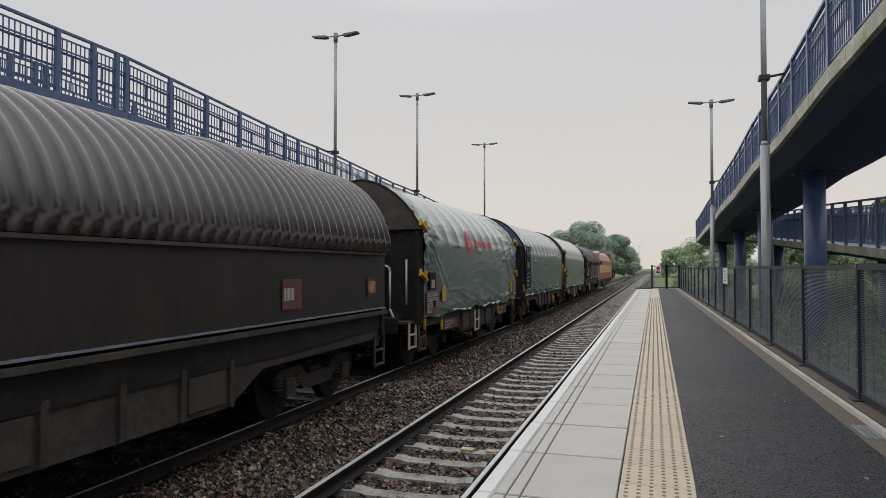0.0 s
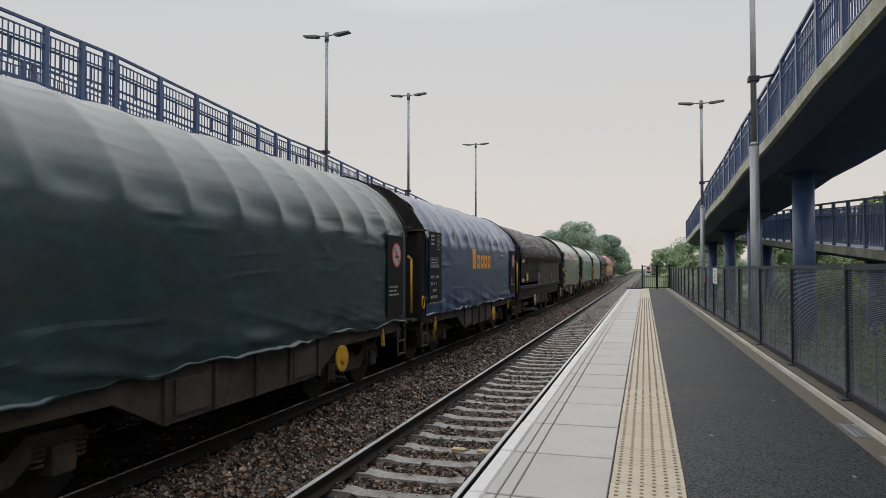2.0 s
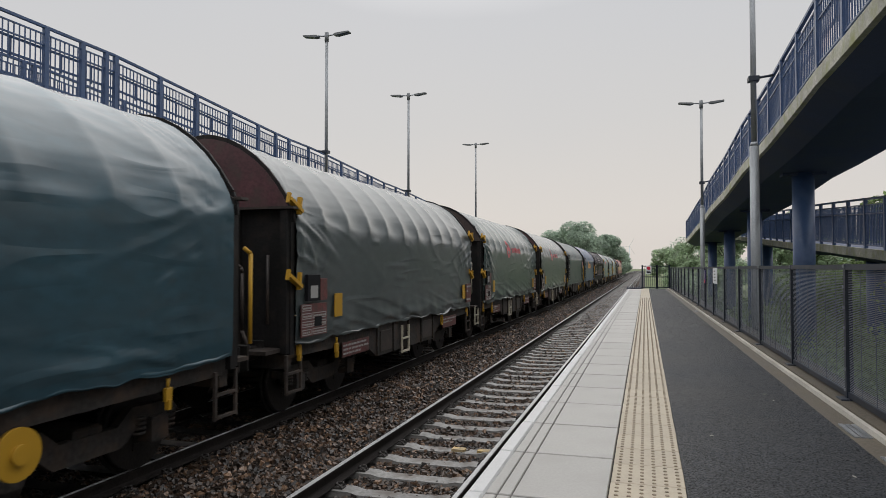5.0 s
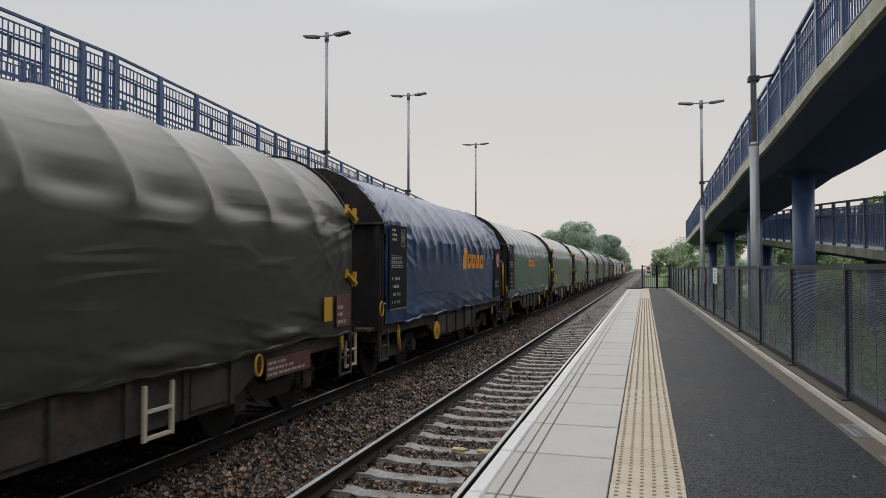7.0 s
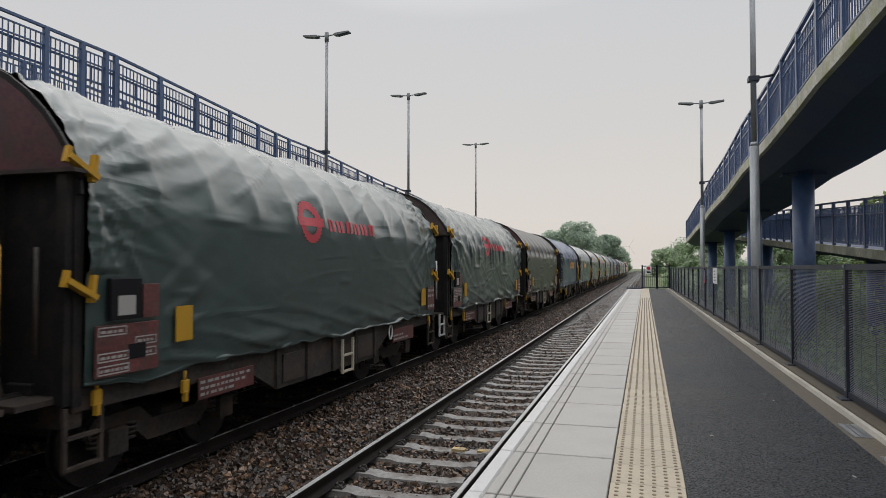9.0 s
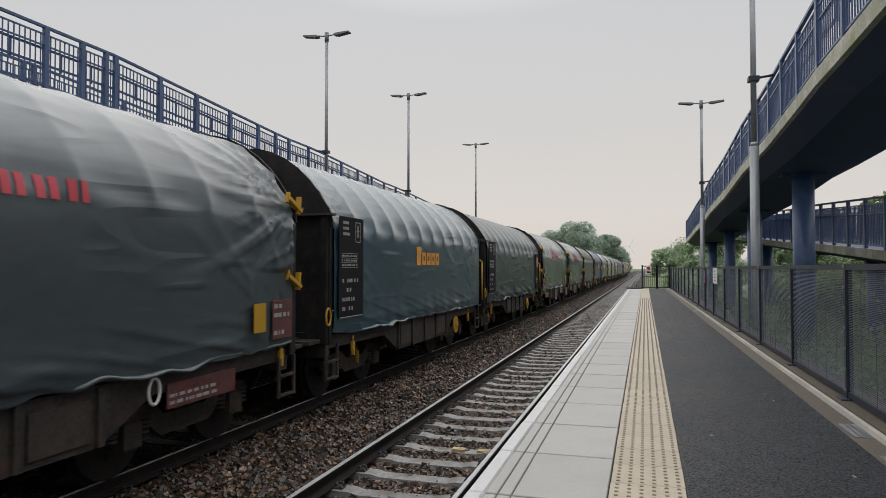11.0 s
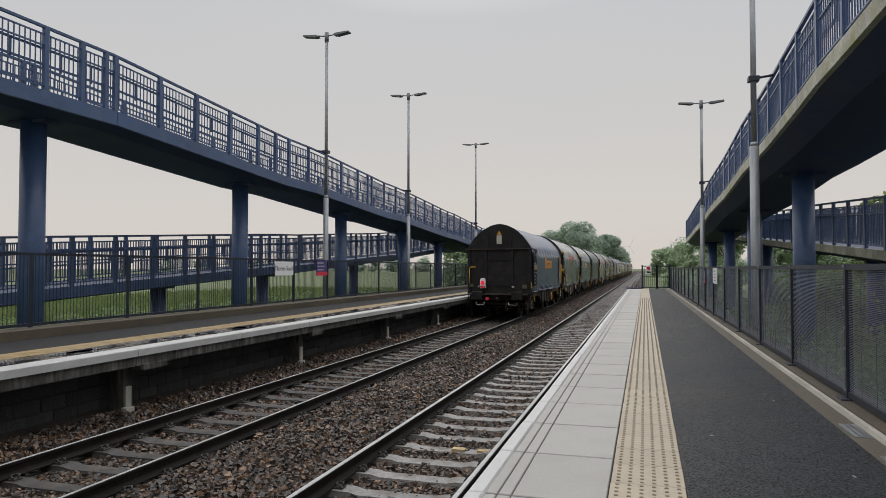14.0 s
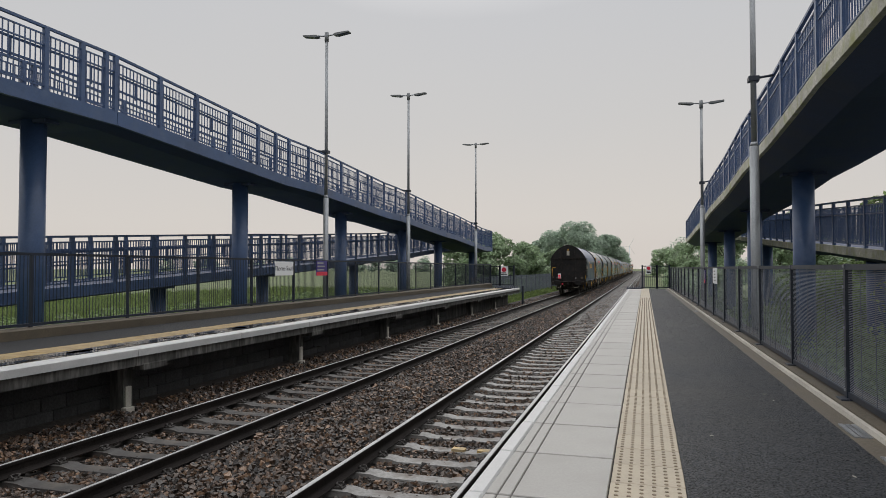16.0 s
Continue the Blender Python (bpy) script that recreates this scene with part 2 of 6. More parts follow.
MAT = dict(
    grass=mat("meadow", (0.10, 0.14, 0.05), 0.9, big=0.35, fine=9, vary=0.4, bump=1.0, stain=(0.11, 0.12, 0.05), stain_amount=0.5),
    blade=leaf_mat("grass_blade", (0.17, 0.23, 0.075)),
    ballast=mat("ballast_bed", (0.034, 0.028, 0.024), 0.9, big=1.2, fine=22, vary=0.5, bump=1.0),
    stone=stone_mat(),
    sleeper=mat("sleeper_concrete", (0.215, 0.209, 0.199), 0.55, big=1.5, fine=25, vary=0.32, bump=0.3, stain=(0.12, 0.10, 0.085), stain_amount=0.35, objrand=0.12),
    sleeper_dirty=mat("sleeper_soiled", (0.034, 0.031, 0.029), 0.6, big=1.5, fine=25, vary=0.3, bump=0.3, stain=(0.07, 0.06, 0.05), stain_amount=0.4, objrand=0.15),
    rail_side=mat("rail_rust", (0.020, 0.0165, 0.015), 0.85, spec=0.15, big=2, fine=40, vary=0.3, bump=0.3),
    rail_top=mat("rail_polished", (0.42, 0.42, 0.42), 0.40, 0.35, big=1, fine=20, vary=0.1, bump=0.0),
    clip=mat("clip_iron", (0.045, 0.04, 0.037), 0.6, 0.3, big=5, fine=60, vary=0.2),
    asphalt=asphalt_mat(),
    asphalt_old=mat("asphalt_worn", (0.024, 0.0245, 0.026), 0.8, spec=0.3, big=0.8, fine=90, vary=0.3, bump=0.5),
    slab=mat("slab_pale_concrete", (0.318, 0.308, 0.288), 0.5, big=0.9, fine=60, vary=0.08, bump=0.08, stain=(0.272, 0.262, 0.243), stain_amount=0.35, objrand=0.07),
    white=mat("white_edge_paint", (0.46, 0.46, 0.455), 0.45, big=2, fine=50, vary=0.08, bump=0.1, stain=(0.5, 0.5, 0.48), stain_amount=0.2),
    joint=mat("joint_dirt", (0.05, 0.046, 0.04), 0.85, big=3, fine=40, vary=0.3),
    groove=mat("groove_grime", (0.085, 0.08, 0.072), 0.7, big=3, fine=40, vary=0.2),
    tactile=mat("tactile_buff", (0.39, 0.335, 0.25), 0.6, big=1.5, fine=50, vary=0.10, bump=0.15, stain=(0.37, 0.32, 0.24), stain_amount=0.3, objrand=0.06),
    # blister tone darkened to paint in the domes' small shadows and dirt rings
    blister=mat("tactile_shaded_blister", (0.22, 0.17, 0.115), 0.6, big=3, fine=50, vary=0.2, bump=0.1),
    tactile_old=mat("tactile_ochre", (0.44, 0.30, 0.11), 0.5, sharp=0.05, big=1.5, fine=34, vary=0.4, bump=0.2, stain=(0.3, 0.24, 0.15), stain_amount=0.4, objrand=0.1),
    kerb=mat("kerb_concrete", (0.088, 0.070, 0.047), 0.6, big=1.4, fine=40, vary=0.25, bump=0.4, stain=(0.070, 0.058, 0.040), stain_amount=0.6),
    kerb_pale=mat("kerb_pale_edge", (0.42, 0.395, 0.345), 0.75, big=1.4, fine=40, vary=0.15, bump=0.3),
    blockwork=mat("blockwork_sooty", (0.060, 0.060, 0.060), 0.9, big=1.3, fine=30, vary=0.35, bump=0.5, objrand=0.2),
    concrete_dark=mat("concrete_stained", (0.135, 0.130, 0.120), 0.85, big=2.2, fine=18, vary=0.6, bump=0.3, stain=(0.02, 0.0195, 0.018), stain_amount=0.85, stretch=(1, 1, 0.22)),
    concrete_moss=mat("concrete_mossy", (0.50, 0.49, 0.43), 0.85, big=1.0, fine=25, vary=0.25, bump=0.3, stain=(0.30, 0.31, 0.15), stain_amount=0.5),
    puddle=mat("standing_water", (0.02, 0.02, 0.02), 0.04, big=1, fine=10, vary=0.2, bump=0.02),
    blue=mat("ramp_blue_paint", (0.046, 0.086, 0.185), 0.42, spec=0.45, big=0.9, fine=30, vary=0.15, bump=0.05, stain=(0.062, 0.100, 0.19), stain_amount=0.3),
    # the ramp blue at about half strength, shade under the decks painted in
    blue_shaded=mat("ramp_blue_shaded", (0.024, 0.043, 0.105), 0.6, big=0.9, fine=30, vary=0.2, bump=0.05),
    fence=mat("fence_black_steel", (0.018, 0.025, 0.040), 0.45, 0.2, big=2, fine=60, vary=0.2, bump=0.05),
    mesh=mat("mesh_grey_steel", (0.165, 0.185, 0.225), 0.45, 0.2, big=2, fine=60, vary=0.2, bump=0.0),
    galv=mat("galvanised_steel", (0.30, 0.315, 0.33), 0.5, 0.5, big=2, fine=40, vary=0.15, bump=0.05),
    lampgrey=mat("lamp_head_grey", (0.16, 0.17, 0.18), 0.5, 0.3, big=4, fine=40, vary=0.1, bump=0.0),
    bark=mat("bark", (0.07, 0.055, 0.042), 0.9, big=3, fine=25, vary=0.35, bump=0.8),
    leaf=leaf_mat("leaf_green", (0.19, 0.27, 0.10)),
    # distance haze is painted into these two: base colours paler than real foliage
    leaf_far_haze=leaf_mat("leaf_green_hazed", (0.33, 0.43, 0.26), 0.35),
    leaf_deep_haze=leaf_mat("leaf_green_deep_haze", (0.40, 0.50, 0.39), 0.3),
    wet_slab=mat("wet_tan_slab", (0.17, 0.14, 0.10), 0.22, sharp=0.05, big=1.5, fine=34, vary=0.45, bump=0.3, stain=(0.07, 0.058, 0.045), stain_amount=0.6, objrand=0.25),
    sign_white=plain("sign_white", (0.72, 0.73, 0.74), 0.4),
    sign_blue=plain("sign_blue", (0.055, 0.045, 0.19), 0.4),
    sign_red=plain("sign_red", (0.60, 0.035, 0.07), 0.4),
    tail_light=plain("tail_light_red", (0.85, 0.03, 0.06), 0.3, 0.4),
    sign_green=plain("sign_green", (0.03, 0.22, 0.13), 0.4),
    ink=plain("ink_dark", (0.02, 0.021, 0.03), 0.5),
    # train
    soot=mat("wagon_soot", (0.0125, 0.0118, 0.0120), 0.62, spec=0.25, big=1.5, fine=25, vary=0.35, bump=0.3, stain=(0.024, 0.019, 0.016), stain_amount=0.4),
    soot_brown=mat("wagon_rust_brown", (0.034, 0.026, 0.022), 0.65, big=1.5, fine=25, vary=0.35, bump=0.3, stain=(0.06, 0.043, 0.033), stain_amount=0.45),
    gear=mat("underframe_grime", (0.040, 0.036, 0.033), 0.75, big=1.4, fine=22, vary=0.4, bump=0.3, stain=(0.062, 0.040, 0.028), stain_amount=0.4, spec=0.3),
    maroon=mat("wagon_end_maroon", (0.085, 0.030, 0.036), 0.6, big=1.5, fine=25, vary=0.3, bump=0.2, stain=(0.05, 0.035, 0.03), stain_amount=0.5),
    arch_brown=mat("wagon_end_brown", (0.062, 0.042, 0.036), 0.55, big=1.5, fine=25, vary=0.4, bump=0.2, stain=(0.03, 0.024, 0.022), stain_amount=0.55),
    hood_side=mat("hood_side_steel", (0.016, 0.011, 0.0115), 0.55, spec=0.35, big=0.9, fine=20, vary=0.4, bump=0.1, stain=(0.022, 0.016, 0.015), stain_amount=0.4, stretch=(1, 1, 0.3)),
    hood=mat("hood_brown_steel", (0.0180, 0.0098, 0.0128), 0.20, 0.0, spec=0.8, big=0.7, fine=20, vary=0.35, bump=0.06, stain=(0.024, 0.018, 0.018), stain_amount=0.3),
    wheel=mat("wheel_steel", (0.030, 0.027, 0.025), 0.5, 0.5, big=3, fine=30, vary=0.3),
    yellow=plain("safety_yellow", (0.40, 0.225, 0.02), 0.5),
    logo_orange=plain("logo_orange", (0.62, 0.27, 0.035), 0.5),
    logo_red=plain("logo_red", (0.40, 0.05, 0.065), 0.5),
    graffiti=mat("panel_orange_paint", (0.34, 0.15, 0.04), 0.5, big=2.5, fine=20, vary=0.3, stain=(0.10, 0.06, 0.035), stain_amount=0.5),
    plate_red=mat("plate_red", (0.12, 0.034, 0.032), 0.55, big=3, fine=25, vary=0.35, stain=(0.06, 0.035, 0.028), stain_amount=0.5),
    plate_black=plain("plate_black", (0.010, 0.010, 0.012), 0.7, 0.0, 0.12),
    stencil=plain("stencil_white", (0.30, 0.295, 0.285), 0.6),
    pale_metal=plain("handrail_pale", (0.42, 0.38, 0.30), 0.5),
    handrail_white=plain("handrail_white", (0.55, 0.55, 0.55), 0.5),
    loco_red=mat("loco_red", (0.24, 0.065, 0.05), 0.4, big=1, fine=20, vary=0.15),
    loco_gold=mat("loco_gold", (0.50, 0.30, 0.12), 0.4, big=1, fine=20, vary=0.15),
    glass=plain("dark_glass", (0.01, 0.012, 0.014), 0.08, 0.0, 0.5),
)


def tarp(name, base, rough=0.36, vary=0.22, stain=None, coat=0.80):
    m = mat(name, base, rough, big=0.8, fine=7, vary=vary, bump=0.08, bump_big=0.15, stain=stain or tuple(c * 0.7 + 0.008 for c in base), stain_amount=0.45, stretch=(1, 0.45, 1), coat=coat, spec=0.25)
    n, l = m.node_tree.nodes, m.node_tree.links
    b = n["Principled BSDF"]
    tc, mp, nz = n.new("ShaderNodeTexCoord"), n.new("ShaderNodeMapping"), n.new("ShaderNodeTexNoise")
    mp.inputs["Rotation"].default_value = (0.5, 0, 0)
    mp.inputs["Scale"].default_value = (1.0, 0.35, 2.1)
    nz.inputs["Scale"].default_value, nz.inputs["Detail"].default_value, nz.inputs["Distortion"].default_value = 1.0, 1.0, 0.15
    ramp = n.new("ShaderNodeValToRGB")
    e = ramp.color_ramp.elements
    e[0].position, e[0].color = 0.43, (0, 0, 0, 1)
    e[1].position, e[1].color = 0.57, (0, 0, 0, 1)
    top = e.new(0.5)
    top.color = (1, 1, 1, 1)
    bp = n.new("ShaderNodeBump")
    bp.inputs["Strength"].default_value, bp.inputs["Distance"].default_value = 0.25, 0.03
    l.new(tc.outputs["Object"], mp.inputs[0])
    l.new(mp.outputs[0], nz.inputs["Vector"])
    l.new(nz.outputs["Fac"], ramp.inputs[0])
    patch, pr, mul = n.new("ShaderNodeTexNoise"), n.new("ShaderNodeValToRGB"), n.new("ShaderNodeMath")
    patch.inputs["Scale"].default_value = 0.55
    pr.color_ramp.elements[0].position, pr.color_ramp.elements[1].position = 0.42, 0.64
    mul.operation = "MULTIPLY"
    l.new(tc.outputs["Object"], patch.inputs["Vector"])
    l.new(patch.outputs["Fac"], pr.inputs[0])
    l.new(pr.outputs[0], mul.inputs[0])
    l.new(ramp.outputs[0], mul.inputs[1])
    l.new(mul.outputs[0], bp.inputs["Height"])
    l.new(b.inputs["Normal"].links[0].from_socket, bp.inputs["Normal"])
    l.new(bp.outputs[0], b.inputs["Normal"])
    l.new(bp.outputs[0], b.inputs["Coat Normal"])
    b.inputs["Coat Roughness"].default_value = 0.20
    return m


TARP = dict(
    greyblue=tarp("tarp_blue_grey", (0.042, 0.058, 0.066), 0.5, 0.15),
    blue=tarp("tarp_blue", (0.0115, 0.041, 0.115), 0.45, 0.22, None, 0.5),
    teal=tarp("tarp_dark_teal", (0.010, 0.036, 0.043), 0.5, 0.35, (0.018, 0.025, 0.027), 0.5),
    tealblue=tarp("tarp_teal_blue", (0.018, 0.058, 0.080), 0.5),
    green=tarp("tarp_grey_green", (0.036, 0.060, 0.057), 0.5, 0.15),
    grey=tarp("tarp_grey", (0.056, 0.071, 0.073), 0.5, 0.15),
    olive=tarp("tarp_olive", (0.030, 0.030, 0.024), 0.55, 0.2, None, 0.55),
    lightgreen=tarp("tarp_pale_green", (0.085, 0.125, 0.118), 0.5, 0.15),
)

# ---------------- mesh building ----------------


class Shape:
    """A list of corners and faces that becomes one mesh."""

    def __init__(self):
        self.v, self.f, self.smooth = [], [], set()

    def box(self, x0, x1, y0, y1, z0, z1, c=0.0):
        i = len(self.v)
        if c <= 0:
            self.v += [(x, y, z) for z in (z0, z1) for y in (y0, y1) for x in (x0, x1)]
            self.f += [(i, i + 2, i + 3, i + 1), (i + 4, i + 5, i + 7, i + 6), (i, i + 1, i + 5, i + 4), (i + 2, i + 6, i + 7, i + 3), (i, i + 4, i + 6, i + 2), (i + 1, i + 3, i + 7, i + 5)]
        else:
            for z, k in ((z0, 0), (z1 - c, 0), (z1, c)):
                self.v += [(x0 + k, y0 + k, z), (x1 - k, y0 + k, z), (x1 - k, y1 - k, z), (x0 + k, y1 - k, z)]
            self.f += [(i + 3, i + 2, i + 1, i), (i + 8, i + 9, i + 10, i + 11)]
            for s in (0, 4):
                self.f += [(i + s + a, i + s + (a + 1) % 4, i + s + 4 + (a + 1) % 4, i + s + 4 + a) for a in range(4)]
        return self

    def bar(self, p, q, w, h=None, up=(0, 0, 1)):
        """A rectangular bar from p to q, w wide and h high."""
        h = h or w
        p, q = Vector(p), Vector(q)
        d = (q - p).normalized()
        s = d.cross(Vector(up))
        s = s.normalized() if s.length > 1e-4 else Vector((1, 0, 0))
        u = s.cross(d).normalized()
        i = len(self.v)
        for o in (p, q):
            self.v += [tuple(o + s * a * w / 2 + u * b * h / 2) for a, b in ((-1, -1), (1, -1), (1, 1), (-1, 1))]
        self.f += [(i, i + 1, i + 2, i + 3), (i + 7, i + 6, i + 5, i + 4)] + [(i + a, i + 4 + a, i + 4 + (a + 1) % 4, i + (a + 1) % 4) for a in range(4)]
        return self

    def tube(self, p, q, r, r2=None, n=10, caps=True):
        r2 = r if r2 is None else r2
        p, q = Vector(p), Vector(q)
        d = (q - p).normalized()
        s = d.cross(Vector((0, 0, 1)))
        s = s.normalized() if s.length > 1e-3 else Vector((1, 0, 0))
        u = s.cross(d)
        i = len(self.v)
        for o, rad in ((p, r), (q, r2)):
            self.v += [tuple(o + (s * math.cos(2 * math.pi * k / n) + u * math.sin(2 * math.pi * k / n)) * rad) for k in range(n)]
        for k in range(n):
            self.smooth.add(len(self.f))
            self.f.append((i + k, i + n + k, i + n + (k + 1) % n, i + (k + 1) % n))
        if caps:
            self.f += [tuple(i + k for k in range(n)), tuple(i + n + k for k in reversed(range(n)))]
        return self

    def pipe(self, pts, r, n=8):
        for a, b in zip(pts, pts[1:]):
            self.tube(a, b, r, n=n)
        return self

    def extrude(self, outline, axis, a, b):
        """A closed outline of (u, v) pulled along an axis from a to b."""
        n, i = len(outline), len(self.v)
        for w in (a, b):
            for u, v in outline:
                self.v.append({"x": (w, u, v), "y": (u, w, v), "z": (u, v, w)}[axis])
        self.f += [tuple(range(i, i + n)), tuple(reversed(range(i + n, i + 2 * n)))]
        self.f += [(i + k, i + n + k, i + n + (k + 1) % n, i + (k + 1) % n) for k in range(n)]
        return self

    def grid(self, rows, smooth=True):
        i, n = len(self.v), len(rows[0])
        for r in rows:
            self.v += [tuple(p) for p in r]
        for a in range(len(rows) - 1):
            for b in range(n - 1):
                if smooth:
                    self.smooth.add(len(self.f))
                self.f.append((i + a * n + b, i + a * n + b + 1, i + (a + 1) * n + b + 1, i + (a + 1) * n + b))
        return self

    def mesh(self, name, material):
        me = bpy.data.meshes.new(name)
        me.from_pydata(self.v, [], self.f)
        if self.smooth:
            me.polygons.foreach_set("use_smooth", [k in self.smooth for k in range(len(self.f))])
        me.materials.append(material)
        bm = bmesh.new()
        bm.from_mesh(me)
        if len(self.f) < 40000:
            bmesh.ops.recalc_face_normals(bm, faces=bm.faces)
        bm.to_mesh(me)
        bm.free()
        return me


def part(name, shape, material, parent, label="", m=None):
    ob = new(name, shape if isinstance(shape, bpy.types.Mesh) else shape.mesh(name, material))
    ob.parent = parent
    if m is not None:
        ob.matrix_basis = m
    return tagged(ob, label)


def thing(name, label, category, at=(0, 0, 0), group="", kind=""):
    ob = new(name)
    ob.empty_display_size = 0.2
    ob.location = at
    return tagged(ob, label, category, group, kind)


def solid(name, shape, material, label, category, kind="", group=""):
    return tagged(new(name, shape.mesh(name, material)), label, category, group, kind)


# ---------------- measures ----------------
ZP = 0.915                      # platform above the rail tops
XA, XB = -2.50, -6.08           # track centres
GAUGE = 0.752                   # half the distance between rail centres
PLAT_END = 44.0


def fence_x(y):
    return 1.80 - 0.0081 * (y - 7)


# ---------------- ground ----------------
g = Shape()
rows = []
for i, y in enumerate([-60, -20, 0, 20, 40, 60, 90, 130, 200, 400, 900, 2500]):
    rows.append([(x, y, -0.75 + (0.35 if -12 < x < 3 else 0.0)) for x in (-1500, -300, -80, -30, -17, -11.9, -11, 2.4, 3.2, 12, 40, 120, 400, 1500)])
g.grid(rows, False)
ground = solid("ground", g, MAT["grass"], "rough green meadow on both sides of the railway", "ground", "structure")

bed = Shape()
prof = [(-9.5, -0.45), (-8.3, -0.06), (-7.8, -0.11), (-7.05, -0.165), (-6.90, -0.240), (-5.26, -0.240), (-5.12, -0.165), (-4.3, -0.14), (-3.47, -0.165), (-3.32, -0.236), (-1.68, -0.236), (-1.5, -0.20), (-0.6, -0.3), (0.3, -0.45)]
bed.grid([[(x, y, z) for x, z in prof] for y in (-40, 0, 10, 20, 40, 80, 160, 600)], False)
solid("ballast_bed", bed, MAT["ballast"], "brown and grey crushed stone bed under both tracks", "ballast", "structure")


def bed_z(x):
    return float(np.interp(x, [p[0] for p in prof], [p[1] for p in prof]))


# ---------------- tracks ----------------
RAIL = [(-0.070, -0.159), (0.070, -0.159), (0.070, -0.148), (0.020, -0.125), (0.010, -0.11), (0.010, -0.045), (0.034, -0.035), (0.035, -0.006), (-0.035, -0.006), (-0.034, -0.035), (-0.010, -0.045), (-0.010, -0.11), (-0.020, -0.125), (-0.070, -0.148)]
SLEEPER = [(-1.25, -0.40), (1.25, -0.40), (1.25, -0.185), (1.1, -0.172), (0.5, -0.172), (0.4, -0.195), (-0.4, -0.195), (-0.5, -0.172), (-1.1, -0.172), (-1.25, -0.185)]


def sleeper_shape():
    s = Shape()
    lo, hi = [(x, z) for x, z in SLEEPER[:2]], SLEEPER[2:]
    n = len(hi)
    ring = lambda y, k: [(x, y * (1 if z < -0.3 else k), z) for x, z in SLEEPER]
    pts = ring(-0.14, 0.78) + ring(0.14, 0.78)
    m = len(SLEEPER)
    s.v += pts
    s.f += [tuple(range(m)), tuple(reversed(range(m, 2 * m)))] + [(k, m + k, m + (k + 1) % m, (k + 1) % m) for k in range(m)]
    return s


def clip_shape():
    s = Shape()
    for sx in (-1, 1):
        s.box(sx * 0.115 - 0.05, sx * 0.115 + 0.05, -0.055, 0.055, -0.175, -0.15, 0.006)
        s.pipe([(sx * 0.15, -0.05, -0.15), (sx * 0.12, -0.05, -0.125), (sx * 0.075, -0.02, -0.128), (sx * 0.075, 0.03, -0.128), (sx * 0.13, 0.05, -0.122), (sx * 0.16, 0.0, -0.14)], 0.011, 5)
    return s


sleeper_mesh = {False: sleeper_shape().mesh("sleeper", MAT["sleeper"]), True: sleeper_shape().mesh("sleeper", MAT["sleeper_dirty"])}
clip_mesh = clip_shape().mesh("rail_clip", MAT["clip"])


def track(xc, first, step, dirty, label):
    t = thing("railway_track", label, "railway track", (xc, 0, 0), "tracks", "structure")
    for sx in (-1, 1):
        r = part("rail", Shape().extrude(RAIL, "y", -40, 500), MAT["rail_side"], t, "rusty-sided steel rail", pose(sx * GAUGE, 0, 0))
        part("running_surface", Shape().box(-0.026 if not dirty else -0.016, 0.026 if not dirty else 0.016, -40, 500, -0.006, 0.0, 0.003), MAT["rail_top"], r, "polished rail head")
    k0 = int((-14.0 - first) / step)
    for k in range(k0, k0 + 118):
        y = first + k * step
        s = part("sleeper", sleeper_mesh[dirty], None, t, "", pose(random.uniform(-0.02, 0.02), y, random.uniform(-0.006, 0.004), 0, 0, random.uniform(-0.6, 0.6)))
        if 2 < y < 24:
            for sx in (-1, 1):
                part("rail_clip", clip_mesh, None, s, "", pose(sx * GAUGE, 0, 0))
    far = Shape()
    for k in range(k0 + 118, k0 + 520):
        y = first + k * step
        far.box(-1.25, 1.25, y - 0.12, y + 0.12, -0.3, -0.175)
    tagged(part("far_sleepers", far, MAT["sleeper_dirty" if dirty else "sleeper"], t), kind="stuff")
    return t


track(XA, 7.32, 0.627, False, "near railway track with pale concrete sleepers on ballast")
track(XB, 7.20, 0.640, True, "far railway track with soiled concrete sleepers on ballast")
for x0, x1 in ((-2.42, -2.25), (-2.08, -1.93)):
    solid("paint_mark", Shape().box(x0, x1, 8.51, 8.63, -0.21, -0.169), MAT["tactile_old"], "faded yellow paint dab on a sleeper", "paint mark")

# ---------------- loose stones ----------------


